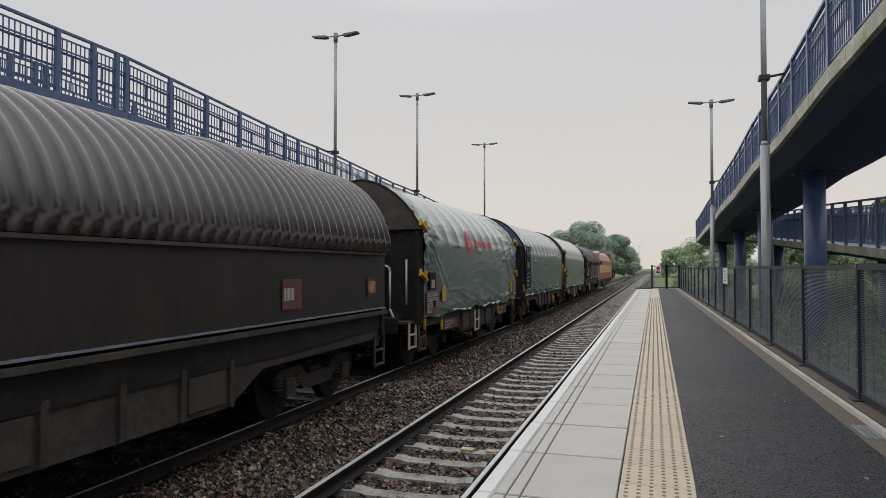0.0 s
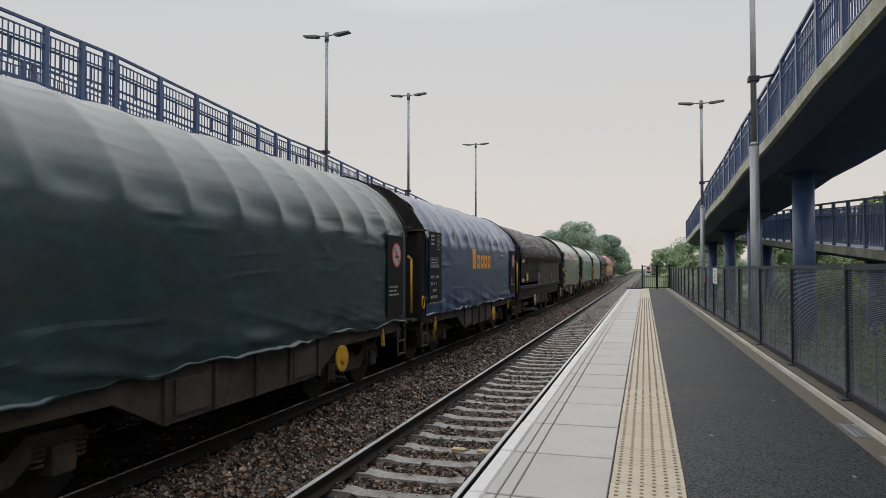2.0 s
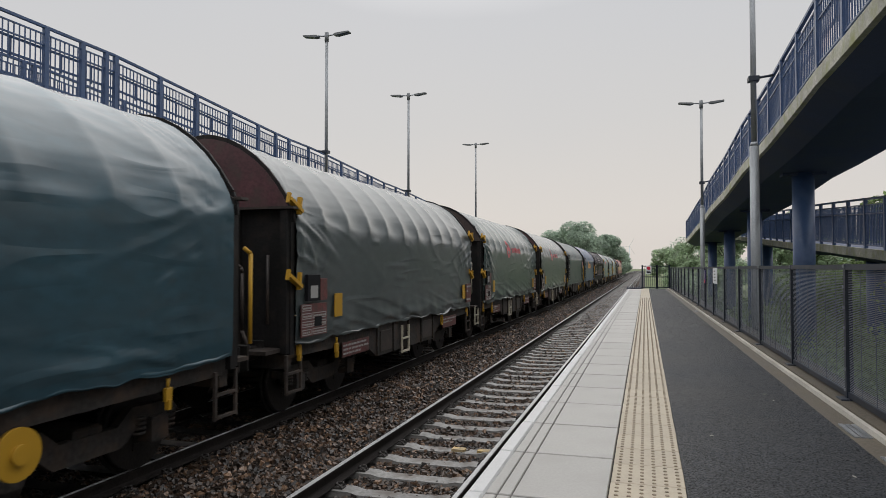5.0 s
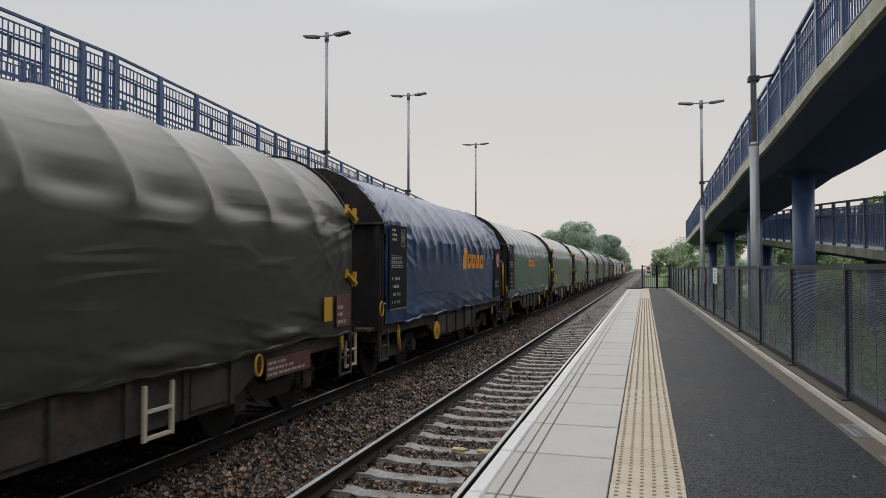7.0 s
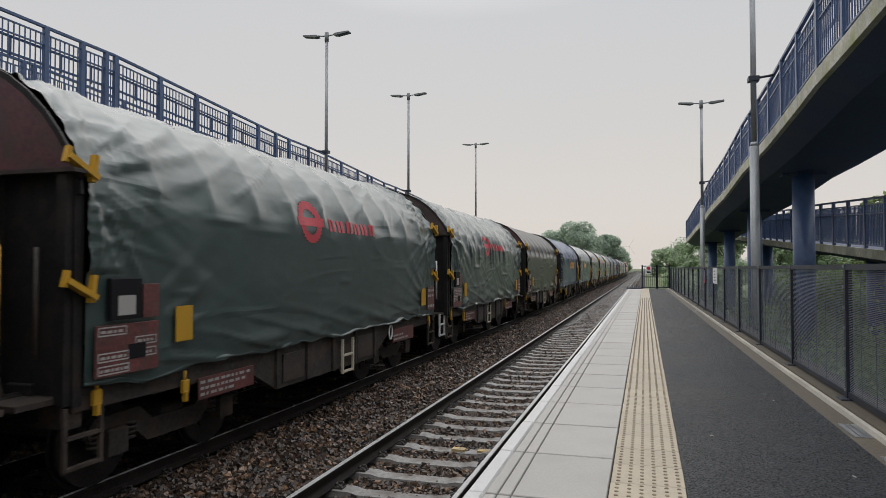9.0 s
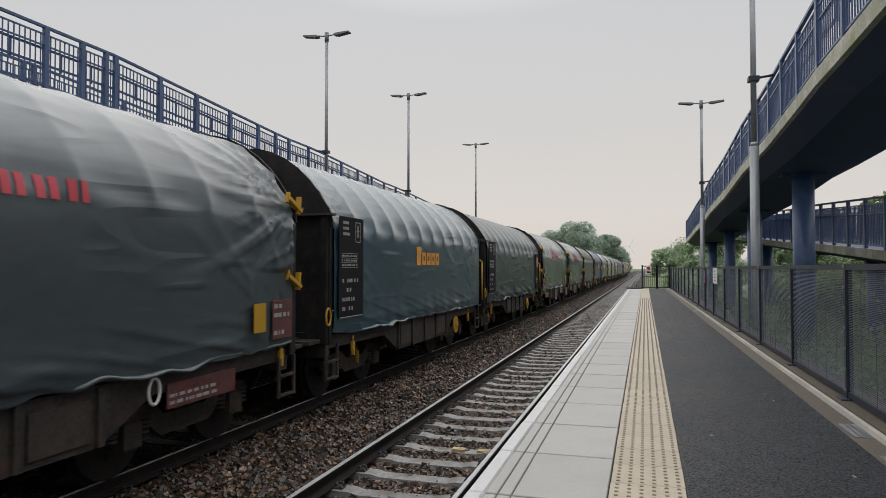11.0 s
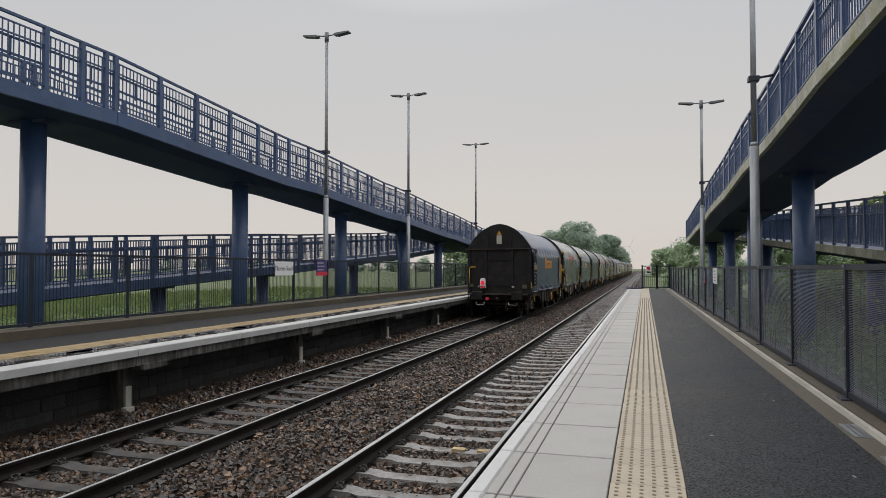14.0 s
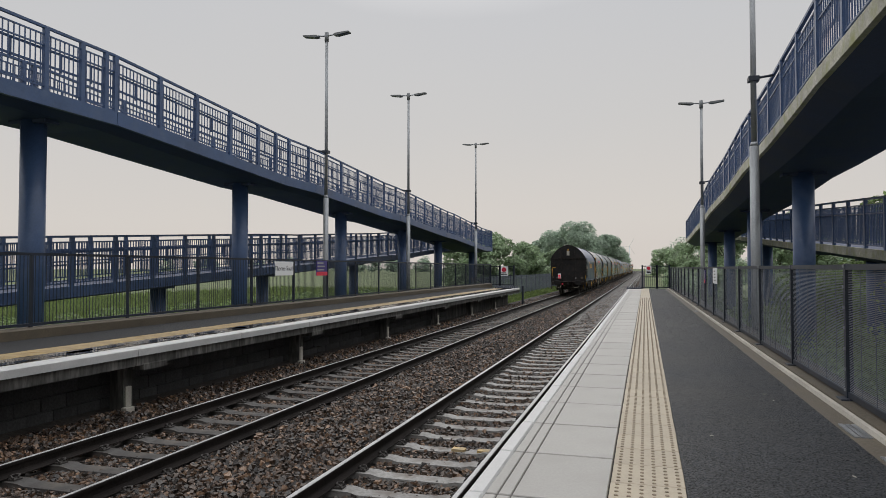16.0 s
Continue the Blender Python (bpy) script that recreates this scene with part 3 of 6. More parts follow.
def stones(name, count, far, near_y, label):
    rng = np.random.default_rng(5 + count)
    u = rng.random(count)
    ys = near_y * (far / near_y) ** u
    xs = rng.uniform(-8.0, -0.95, count)
    keep = np.ones(count, bool)
    for xc, first, step in ((XA, 7.32, 0.627), (XB, 7.20, 0.640)):
        for sx in (-1, 1):
            keep &= np.abs(xs - xc - sx * GAUGE) > 0.10
        off = np.abs((ys - first + step / 2) % step - step / 2)
        clear = (0.058 if xc == XA else 0.085) * (0.72 + 0.5 * np.sin(xs * 5.1 + np.floor(ys / step) * 2.3) ** 2)
        on = (off < clear) & (np.abs(xs - xc) < 1.1)
        keep &= ~(on & (rng.random(count) > 0.03))
    xs, ys = xs[keep], ys[keep]
    n = len(xs)
    size = rng.uniform(0.015, 0.037, n) * (1 + 0.012 * np.minimum(ys, 80))
    base = np.array([(a, b, c) for c in (-1, 1) for b in (-1, 1) for a in (-1, 1)], float)
    pts = base[None] * rng.uniform(0.45, 1.0, (n, 8, 3)) * size[:, None, None] * rng.uniform(0.6, 1.25, (n, 1, 3))
    ax = rng.normal(size=(n, 3))
    ax /= np.linalg.norm(ax, axis=1, keepdims=True)
    an = rng.uniform(0, 6.28, n)
    c, s = np.cos(an)[:, None, None], np.sin(an)[:, None, None]
    axb = np.broadcast_to(ax[:, None], pts.shape)
    pts = pts * c + np.cross(axb, pts) * s + axb * (np.sum(pts * axb, 2, keepdims=True)) * (1 - c)
    zs = np.interp(xs, [p[0] for p in prof], [p[1] for p in prof]) + rng.uniform(-0.035, 0.030, n) * np.where((np.abs(xs - XA) < 0.85) | (np.abs(xs - XB) < 0.85), 0.55, 1.0)
    pts += np.stack([xs, ys, zs], 1)[:, None]
    quad = np.array([(0, 2, 3, 1), (4, 5, 7, 6), (0, 1, 5, 4), (2, 6, 7, 3), (0, 4, 6, 2), (1, 3, 7, 5)])
    faces = (quad[None] + (np.arange(n) * 8)[:, None, None]).reshape(-1, 4)
    me = bpy.data.meshes.new(name)
    me.from_pydata(pts.reshape(-1, 3), [], faces)
    me.materials.append(MAT["stone"])
    return tagged(new(name, me), label, "ballast", kind="stuff")


stones("far_ballast_stones", 16000, 130.0, 44.0, "crushed ballast stones further along the line")
stones("ballast_stones", 112000, 45.0, 3.6, "crushed brown and grey ballast stones between the rails")

# ---------------- near platform ----------------
plat = thing("platform_near", "platform with pale slabs, buff tactile strip and black asphalt", "platform", (0, 0, 0), "", "structure")
core = Shape()
core.extrude([(-0.93, -0.4), (2.2, -0.4), (2.2, ZP - 0.03), (-0.93, ZP - 0.03)], "y", -12, PLAT_END)
part("platform_body", core, MAT["joint"], plat)
ash = Shape()
ash.grid([[(x0, y, ZP - 0.002) for x0 in (0.216, fence_x(y) - 0.36)] for y in (-12, 0, 10, 20, 30, PLAT_END)], False)
ash.grid([[(0.216, y, z) for z in (ZP - 0.05, ZP - 0.002)] for y in (-12, PLAT_END)], False)
part("asphalt_surface", ash, MAT["asphalt"], plat, "damp black asphalt")
chan = Shape()
for a, b, z in ((-0.36, -0.18, ZP - 0.008), (-0.13, 0.22, ZP + 0.045)):
    chan.grid([[(fence_x(y) + k, y, z) for k in (a, b)] for y in (-12, 0, 10, 20, 30, PLAT_END)], False)
chan.grid([[(fence_x(y) - 0.13, y, z) for z in (ZP - 0.01, ZP + 0.045)] for y in (-12, 10, 30, PLAT_END)], False)
part("drain_channel", chan, MAT["kerb"], plat, "brown stained concrete drain channel")
for k in range(-4, 13):
    y0 = 1.2 + k * 3.4
    s = Shape()
    for a, b, za, zb in ((-0.185, -0.128, ZP - 0.02, ZP + 0.028),):
        s.v += [(fence_x(y) + q, y, z) for y in (y0, y0 + 3.39) for q, z in ((a, za), (b, za), (b, zb), (a + 0.012, zb))]
        s.f += [(0, 1, 2, 3), (7, 6, 5, 4), (0, 4, 5, 1), (1, 5, 6, 2), (2, 6, 7, 3), (3, 7, 4, 0)]
    part("kerb_stone", s, MAT["kerb_pale"], plat)
for y in (4.75, 5.75, 21.0):
    s = Shape()
    for j in range(14):
        for i in range(3):
            s.box(fence_x(y) - 0.325 + i * 0.045, fence_x(y) - 0.29 + i * 0.045, y + j * 0.033, y + j * 0.033 + 0.018, ZP - 0.02, ZP + 0.002)
    part("drain_grate", s, MAT["galv"], plat, "slotted metal drain grate")

edge_mesh, slab_mesh, tact_mesh = Shape(), Shape(), Shape()
edge_mesh.box(-0.975, -0.873, 0.0, 0.894, ZP - 0.075, ZP, 0.012)
edge_mesh = edge_mesh.mesh("coping_edge", MAT["white"])
for a, b in ((-0.869, -0.803), (-0.796, -0.724), (-0.717, -0.212)):
    slab_mesh.box(a, b, 0.006, 0.886, ZP - 0.05, ZP - 0.001, 0.005)
slab_mesh = slab_mesh.mesh("coping_slab", MAT["slab"])
gro = Shape()
gro.box(-0.872, -0.70, -12, PLAT_END, ZP - 0.03, ZP - 0.012)
part("groove_bed", gro, MAT["groove"], plat)
tact_mesh.box(-0.203, 0.214, 0.002, 0.398, ZP - 0.05, ZP, 0.004)
tm = tact_mesh.mesh("tactile_slab", MAT["tactile"])
bl = Shape()
for i in range(6):
    for j in range(6):
        x, y = -0.199 + 0.036 + i * 0.068, 0.033 + j * 0.066
        k = len(bl.v)
        for r, z in ((0.0135, ZP - 0.001), (0.010, ZP + 0.005)):
            bl.v += [(x + r * math.cos(a * math.pi / 4), y + r * math.sin(a * math.pi / 4), z) for a in range(8)]
        bl.f += [(k + a, k + (a + 1) % 8, k + 8 + (a + 1) % 8, k + 8 + a) for a in range(8)] + [tuple(k + 8 + a for a in range(8))]
bm_mesh = bl.mesh("blisters", MAT["blister"])
for k in range(-18, 44):
    y = 4.65 + 0.9 * k
    if y > PLAT_END - 0.9:
        break
    part("coping_slab", slab_mesh, None, plat, "", pose(0, y, random.uniform(-0.002, 0.001)))
    part("coping_edge", edge_mesh, None, plat, "", pose(random.uniform(-0.004, 0.004), y, 0))
for k in range(-31, 108):
    y = 0.94 + 0.4 * k
    if y > PLAT_END - 0.4:
        break
    s = part("tactile_slab", tm, None, plat, "", pose(random.uniform(-0.001, 0.001), y, random.uniform(-0.001, 0.0)))
    if 1.5 < y < 30:
        part("blisters", bm_mesh, None, s, "", None)

# ---------------- far platform ----------------
FX = -7.55
FY0, FY1 = -8.0, 42.5
fp = thing("platform_far", "platform with white edge, ochre tactile strip, puddles and sooty block wall", "platform", (0, 0, 0), "", "structure")
part("platform_body", Shape().extrude([(-8.35, -0.45), (-10.7, -0.45), (-10.7, ZP - 0.03), (-7.62, ZP - 0.03), (-7.62, ZP - 0.10), (-8.35, ZP - 0.10)], "y", FY0, FY1), MAT["concrete_dark"], fp)
part("asphalt_surface", Shape().box(-10.47, -9.035, FY0, FY1, ZP - 0.04, ZP - 0.002), MAT["asphalt_old"], fp, "worn grey asphalt")
wall_up = Shape()
wall_up.box(-10.80, -10.46, FY0, 47.5, -0.5, ZP + 0.19, 0.03)
part("kerb_upstand", wall_up, MAT["kerb"], fp, "low brown concrete upstand under the fence")
beam = Shape()
for k in range(18):
    y = FY0 + 2.8 * k
    beam.box(-7.98, -7.60, y + 0.01, min(y + 2.79, FY1), ZP - 0.27, ZP - 0.10, 0.02)
part("edge_beam", beam, MAT["concrete_dark"], fp, "streaked dark concrete edge beam")
edge2 = Shape().box(-7.86, FX, 0.0, 2.79, ZP - 0.115, ZP + 0.004, 0.014).mesh("coping_edge", MAT["white"])
paving2 = Shape().box(-8.47, -7.865, 0.004, 0.896, ZP - 0.05, ZP - 0.001, 0.004).mesh("coping_slab", MAT["wet_slab"])
tact2 = Shape().box(-9.03, -8.475, 0.002, 0.398, ZP - 0.05, ZP, 0.004).mesh("tactile_slab", MAT["tactile_old"])
block = Shape().box(-8.44, -8.30, 0.006, 0.434, 0.006, 0.209, 0.01).mesh("wall_block", MAT["blockwork"])
for k in range(18):
    part("coping_edge", edge2, None, fp, "", pose(random.uniform(-0.006, 0.006), FY0 + 2.8 * k, 0))
for k in range(56):
    part("coping_slab", paving2, None, fp, "", pose(0, FY0 + 0.9 * k, random.uniform(-0.004, 0)))
for k in range(126):
    part("tactile_slab", tact2, None, fp, "", pose(0, FY0 + 0.4 * k, random.uniform(-0.004, 0)))
for r in range(5):
    for k in range(60):
        y = 2.0 + 0.44 * k + (0.22 if r % 2 else 0)
        part("wall_block", block, None, fp, "", pose(random.uniform(-0.008, 0.008), y, -0.33 + 0.215 * r))
pier_at = (3.3, 8.95, 14.6, 20.3, 25.8, 31.3, 36.6)
for y in pier_at:
    s = Shape()
    s.box(-8.14, -7.88, y - 0.10, y + 0.10, -0.5, ZP - 0.26, 0.02)
    s.box(-8.0, -7.585, y + 0.0, y + 0.55, ZP - 0.35, ZP - 0.25, 0.015)
    p = part("pier", s, MAT["concrete_dark"], fp, "short concrete pier under the platform edge")
    part("pier_cap", Shape().box(-7.89, -7.855, y - 0.07, y + 0.05, -0.20, 0.30, 0.01), MAT["kerb_pale"], p, "flaking pale strip")
    part("pier_foot", Shape().box(-7.90, -7.80, y - 0.12, y + 0.06, -0.5, -0.02, 0.01), MAT["kerb_pale"], p)


def puddle(cx, cy, rx, ry, seed):
    s = Shape()
    rng = random.Random(seed)
    n = 26
    ph = [rng.uniform(0, 6.28) for _ in range(3)]
    ring = []
    for k in range(n):
        a = 2 * math.pi * k / n
        r = 1 + 0.22 * math.sin(2 * a + ph[0]) + 0.15 * math.sin(3 * a + ph[1]) + 0.10 * math.sin(5 * a + ph[2])
        ring.append((cx + rx * r * math.cos(a), cy + ry * r * math.sin(a), ZP + 0.0035))
    s.v = ring
    s.f = [tuple(range(n))]
    part("puddle", s, MAT["puddle"], fp, "still rain puddle")


for k in range(44):
    puddle(-8.16 + random.uniform(-0.16, 0.12), 4.6 + 0.84 * k + random.uniform(-0.3, 0.3), random.uniform(0.10, 0.22), random.uniform(0.25, 0.60), k)

# ---------------- fences ----------------


def near_fence():
    f = thing("platform_fence", "grey steel mesh fence along the near platform", "fence")
    ys = [7.1 + 2.333 * k for k in range(-8, 16)] + [PLAT_END]
    z0, z1 = ZP + 0.06, ZP + 1.285
    for y in ys:
        x = fence_x(y)
        p = part("post", Shape().box(x - 0.03, x + 0.03, y - 0.03, y + 0.03, ZP, z1 + 0.012, 0.006), MAT["fence"], f)
        part("base_plate", Shape().box(x - 0.09, x + 0.09, y - 0.09, y + 0.09, ZP + 0.045, ZP + 0.06, 0.004), MAT["fence"], p)
        s = Shape()
        for j in range(7):
            s.box(x - 0.042, x - 0.03, y - 0.015, y + 0.015, z0 + 0.06 + j * 0.19, z0 + 0.085 + j * 0.19)
        tagged(part("bolts", s, MAT["galv"], p), kind="stuff")
    for a, b in zip(ys, ys[1:]):
        xa, xb = fence_x(a), fence_x(b)
        part("top_rail", Shape().bar((xa, a + 0.03, z1 - 0.02), (xb, b - 0.03, z1 - 0.02), 0.05, 0.05), MAT["fence"], f)
        q = part("bottom_rail", Shape().bar((xa, a + 0.03, z0 + 0.03), (xb, b - 0.03, z0 + 0.03), 0.035, 0.05), MAT["fence"], f)
        w = Shape()
        n = 74 if a < 22 else 40
        for j in range(n):
            z = z0 + 0.06 + (z1 - z0 - 0.1) * j / (n - 1)
            w.bar((xa, a + 0.03, z), (xb, b - 0.03, z), 0.005, 0.0055 if a < 22 else 0.009)
        m = 7
        for j in range(m):
            t = j / (m - 1)
            w.bar((xa + (xb - xa) * t - 0.004, a + (b - a) * t, z0 + 0.05), (xa + (xb - xa) * t - 0.004, a + (b - a) * t, z1 - 0.04), 0.005, 0.005, (1, 0, 0))
        tagged(part("mesh_panel", w, MAT["mesh"], q), kind="stuff")
    return f


near_fence()


def far_fence():
    f = thing("platform_fence", "black steel bar fence along the far platform", "fence")
    x = -10.62
    ys = [0.09 + 2.385 * k for k in range(21)]
    z0, z1 = ZP + 0.24, ZP + 1.51
    for y in ys:
        part("post", Shape().box(x - 0.026, x + 0.026, y - 0.026, y + 0.026, ZP + 0.18, z1 + 0.02, 0.006), MAT["fence"], f)
    for a, b in zip(ys, ys[1:]):
        part("top_rail", Shape().bar((x, a, z1), (x, b, z1), 0.05, 0.05), MAT["fence"], f)
        q = part("bottom_rail", Shape().bar((x, a, z0), (x, b, z0), 0.05, 0.05), MAT["fence"], f)
        w = Shape()
        n = 30
        for j in range(1, n):
            y = a + (b - a) * j / n
            w.bar((x, y, z0), (x, y, z1), 0.009, 0.010, (1, 0, 0))
        tagged(part("bar_panel", w, MAT["fence"], q), kind="stuff")
    return f


far_fence()

# ---------------- ramps ----------------


def lin(nodes, y):
    return float(np.interp(y, [n[0] for n in nodes], [n[1] for n in nodes]))


def ramp(label, x_in, x_out, nodes, posts, pillars, fascia_mat, height, fascia, px, end_rail, deep=0.5):
    """A switchback flight: deck between two lateral lines, parapets on both, round pillars."""
    r = thing("footbridge_ramp", label, "footbridge ramp", (0, 0, 0), "footbridge ramps", "structure")
    sgn = 1 if x_out > x_in else -1
    ys = [n[0] for n in nodes]
    baluster = Shape().bar((0, 0, 0.10), (0, 0, height - 0.17), 0.022, 0.022, (1, 0, 0)).mesh("baluster", MAT["blue"])
    d = Shape()
    mid = (x_in + x_out) / 2
    for j, (a, b) in enumerate(zip(nodes, nodes[1:])):
        i = len(d.v)
        for y, z in (a, b):
            d.v += [(x_in + sgn * 0.05, y, z - 0.03), (x_out - sgn * 0.05, y, z - 0.03), (x_out - sgn * 0.05, y, z - fascia), (x_out - sgn * 0.25, y, z - deep), (x_in + sgn * 0.55, y, z - deep), (x_in + sgn * 0.05, y, z - fascia)]
        d.f += [(i + k, i + 6 + k, i + 6 + (k + 1) % 6, i + (k + 1) % 6) for k in range(6)]
    d.f += [tuple(range(6)), tuple(range(len(d.v) - 6, len(d.v)))]
    part("deck", d, MAT["blue_shaded"], r, "underside of the deck, its blue darkened for shade")
    for x, o in ((x_in, -sgn), (x_out, sgn)):
        for a, b in zip(nodes, nodes[1:]):
            s = Shape()
            s.bar((x, a[0] + 0.01, a[1] - fascia / 2), (x, b[0] - 0.01, b[1] - fascia / 2), 0.10, fascia)
            if fascia_mat == "blue":
                s.bar((x + o * 0.04, a[0] + 0.01, a[1] - fascia), (x + o * 0.04, b[0] - 0.01, b[1] - fascia), 0.10, 0.03)
            part("edge_beam", s, MAT[fascia_mat], r, "blue steel edge beam" if fascia_mat == "blue" else "mossy concrete edge beam")
        for y in posts:
            z = lin(nodes, y)
            p = part("parapet_post", Shape().box(x - 0.045, x + 0.045, y - 0.06, y + 0.06, z - 0.02, z + height, 0.006), MAT["blue"], r)
        for a, b in zip(posts, posts[1:]):
            za, zb = lin(nodes, a), lin(nodes, b)
            s = Shape().bar((x, a, za + height), (x, b, zb + height), 0.07, 0.06)
            for h in (0.10, height - 0.17, height - 0.42):
                part("parapet_rail", Shape().bar((x, a, za + h), (x, b, zb + h), 0.03, 0.035), MAT["blue"], r)
            n = max(int((b - a) / 0.125), 1)
            single = x == x_in and 8 < a < 44
            rest = Shape()
            panel = part("parapet_rail", s, MAT["blue"], r)
            for j in range(1, n):
                t = j / n
                y, z = a + (b - a) * t, za + (zb - za) * t
                if single:
                    part("baluster", baluster, None, panel, "", pose(x, y, z))
                else:
                    rest.bar((x, y, z + 0.10), (x, y, z + height - 0.17), 0.022, 0.022, (1, 0, 0))
            if rest.v:
                tagged(part("balusters", rest, MAT["blue"], panel), kind="stuff")
            xi = x - o * 0.10
            part("handrail", Shape().bar((xi, a, za + 0.98), (xi, b, zb + 0.98), 0.045, 0.045), MAT["blue"], r)
            hr = Shape().bar((xi, a, za + 0.62), (xi, b, zb + 0.62), 0.045, 0.045)
            hr.bar((xi, (a + b) / 2, (za + zb) / 2 + 0.55), (xi, (a + b) / 2, (za + zb) / 2 + 1.0), 0.04, 0.04, (1, 0, 0))
            part("handrail", hr, MAT["blue"], r)
    if end_rail:
        y = ys[-1]
        z = lin(nodes, y)
        s = Shape()
        s.bar((x_in, y, z + height), (x_out, y, z + height), 0.07, 0.06)
        s.bar((x_in, y, z + 0.1), (x_out, y, z + 0.1), 0.03, 0.035)
        for j in range(1, 26):
            x = x_in + (x_out - x_in) * j / 26
            s.bar((x, y, z + 0.1), (x, y, z + height), 0.022, 0.022, (0, 1, 0))
        part("parapet_panel", s, MAT["blue"], r)
    for y in pillars:
        z = lin(nodes, y) - deep + 0.02
        s = Shape()
        s.tube((px, y, -0.9), (px, y, z), 0.285, n=24)
        p = part("pillar", s, MAT["blue"], r, "round blue steel pillar")
        part("pillar_head", Shape().box(px - 0.55, px + 0.55, y - 0.22, y + 0.22, z - 0.10, z + 0.02, 0.02), MAT["blue_shaded"], p)
    return r


L_UP = [(-10, 6.6), (2, 6.3), (10.2, 6.17), (14.1, 6.14), (22.5, 5.62), (25, 5.58), (33, 5.12), (35, 5.10), (44, 4.60), (46, 4.55), (55, 4.00), (58.5, 3.98)]
ramp("blue steel ramp rising behind the far platform", -12.9, -15.55, L_UP, [0.3, 2.0, 3.7, 5.3, 7.0, 8.7, 10.35, 11.97, 13.0, 13.75, 14.07, 15.73, 17.33, 19.06, 20.73, 21.9, 22.87, 24.43, 26.0, 27.5, 29.3, 30.5, 31.0] + [31.0 + 1.68 * k for k in range(1, 17)] + [58.4], (12.87, 21.65, 30.25, 39.0, 46.5, 56.4), "blue", 1.44, 0.33, -14.2, True, 0.42)
L_LO = [(2, 0.85), (14.85, 1.60), (27, 2.25), (29, 2.30), (41.5, 3.03), (43, 3.05), (55, 3.95), (58.5, 3.98)]
ramp("lower blue steel ramp over the grass bank", -15.9, -18.5, L_LO, [4.0 + 1.68 * k for k in range(0, 33)], (21.0, 28.1, 38.5, 48.0), "blue", 1.44, 0.30, -17.2, True, 0.42)
R_UP = [(-8, 6.0), (8, 5.74), (12, 5.66), (13.3, 5.65), (14.7, 5.57), (18, 5.42), (20, 5.38), (22.5, 5.36), (27.5, 5.10), (33.8, 4.98), (38.5, 4.69), (42, 4.62), (50, 4.34), (53, 4.33)]
ramp("blue steel ramp rising over the near platform edge", 2.95, 5.6, R_UP, [13.2 + 1.62 * k for k in range(-10, 25)] + [52.9], (21.2, 30.1, 38.7, 48.2), "concrete_moss", 1.29, 0.27, 4.30, True, 0.52)
R_LO = [(4, 1.7), (20, 2.62), (28, 3.1), (30, 3.15), (40, 3.75), (50, 4.38), (53, 4.40)]
ramp("lower blue steel ramp behind the near platform", 6.0, 8.6, R_LO, [5.0 + 1.68 * k for k in range(0, 29)], (16.0, 25.5, 36.0, 46.0), "concrete_moss", 1.40, 0.26, 7.3, True, 0.45)

# ---------------- lamp columns ----------------


def lamp_post(x, y, z0, z1, ramp_x, ramp_z, heads, label):
    t = thing("lamp_column", label, "lamp post", (x, y, 0), "lamp columns")
    s = Shape()
    s.tube((0, 0, z0), (0, 0, z0 + 5.75), 0.105, n=16)
    s.tube((0, 0, z0 + 5.75), (0, 0, z0 + 5.85), 0.105, 0.07, n=16)
    part("shaft", s, MAT["galv"], t)
    part("upper_shaft", Shape().tube((0, 0, z0 + 5.85), (0, 0, z1), 0.068, 0.062, n=14), MAT["galv"], t)
    part("top_sleeve", Shape().tube((0, 0, z1 - 0.3), (0, 0, z1 + 0.08), 0.085, n=12), MAT["lampgrey"], t)
    for sx in (-1, 1):
        arm = part("arm", Shape().tube((0, 0, z1 - 0.06), (sx * 0.42, 0, z1 - 0.02), 0.032, n=8), MAT["galv"], t)
        s = Shape()
        s.extrude([(0.34, -0.07), (0.50, -0.10), (1.02, -0.02), (1.04, 0.015), (0.98, 0.03), (0.40, -0.01)], "y", -0.14, 0.14)
        s.v = [(sx * a, b, c + z1) for a, b, c in s.v]
        part("lamp_head", s, MAT["lampgrey"], t, "flat grey lamp head")
    if ramp_z:
        b = Shape()
        b.tube((-0.0, 0, ramp_z), (ramp_x - x, 0, ramp_z + 0.06), 0.03, n=8)
        b.box(-0.12, 0.12, -0.12, 0.12, ramp_z - 0.07, ramp_z + 0.05, 0.01)
        part("bracket", b, MAT["fence"], t)
    return t


for y, rz in ((25.2, 6.95), (35.3, 6.45), (50.9, 5.65)):
    lamp_post(-12.5, y, -0.7, 11.8, -12.9, rz, 2, "tall galvanised lamp column with twin heads beside the far ramp")
lamp_post(2.64, 34.4, -0.7, 10.1, 2.95, 6.25, 2, "tall galvanised lamp column with twin heads beside the near ramp")
lamp_post(2.5, 17.4, -0.7, 10.1, 2.95, 6.66, 2, "tall galvanised lamp column standing beside the near ramp")

# ---------------- train ----------------
SPEED = 13.6
ROOF = [(1.42, 1.12), (1.425, 1.22), (1.43, 1.32), (1.43, 1.45), (1.43, 1.6), (1.43, 2.2), (1.43, 2.80), (1.415, 2.92), (1.37, 3.06), (1.29, 3.20), (1.18, 3.36), (1.02, 3.55), (0.82, 3.73), (0.60, 3.88), (0.36, 3.99), (0.15, 4.045), (0.0, 4.06)]
PROFILE = ROOF + [(-x, z) for x, z in reversed(ROOF[:-1])]


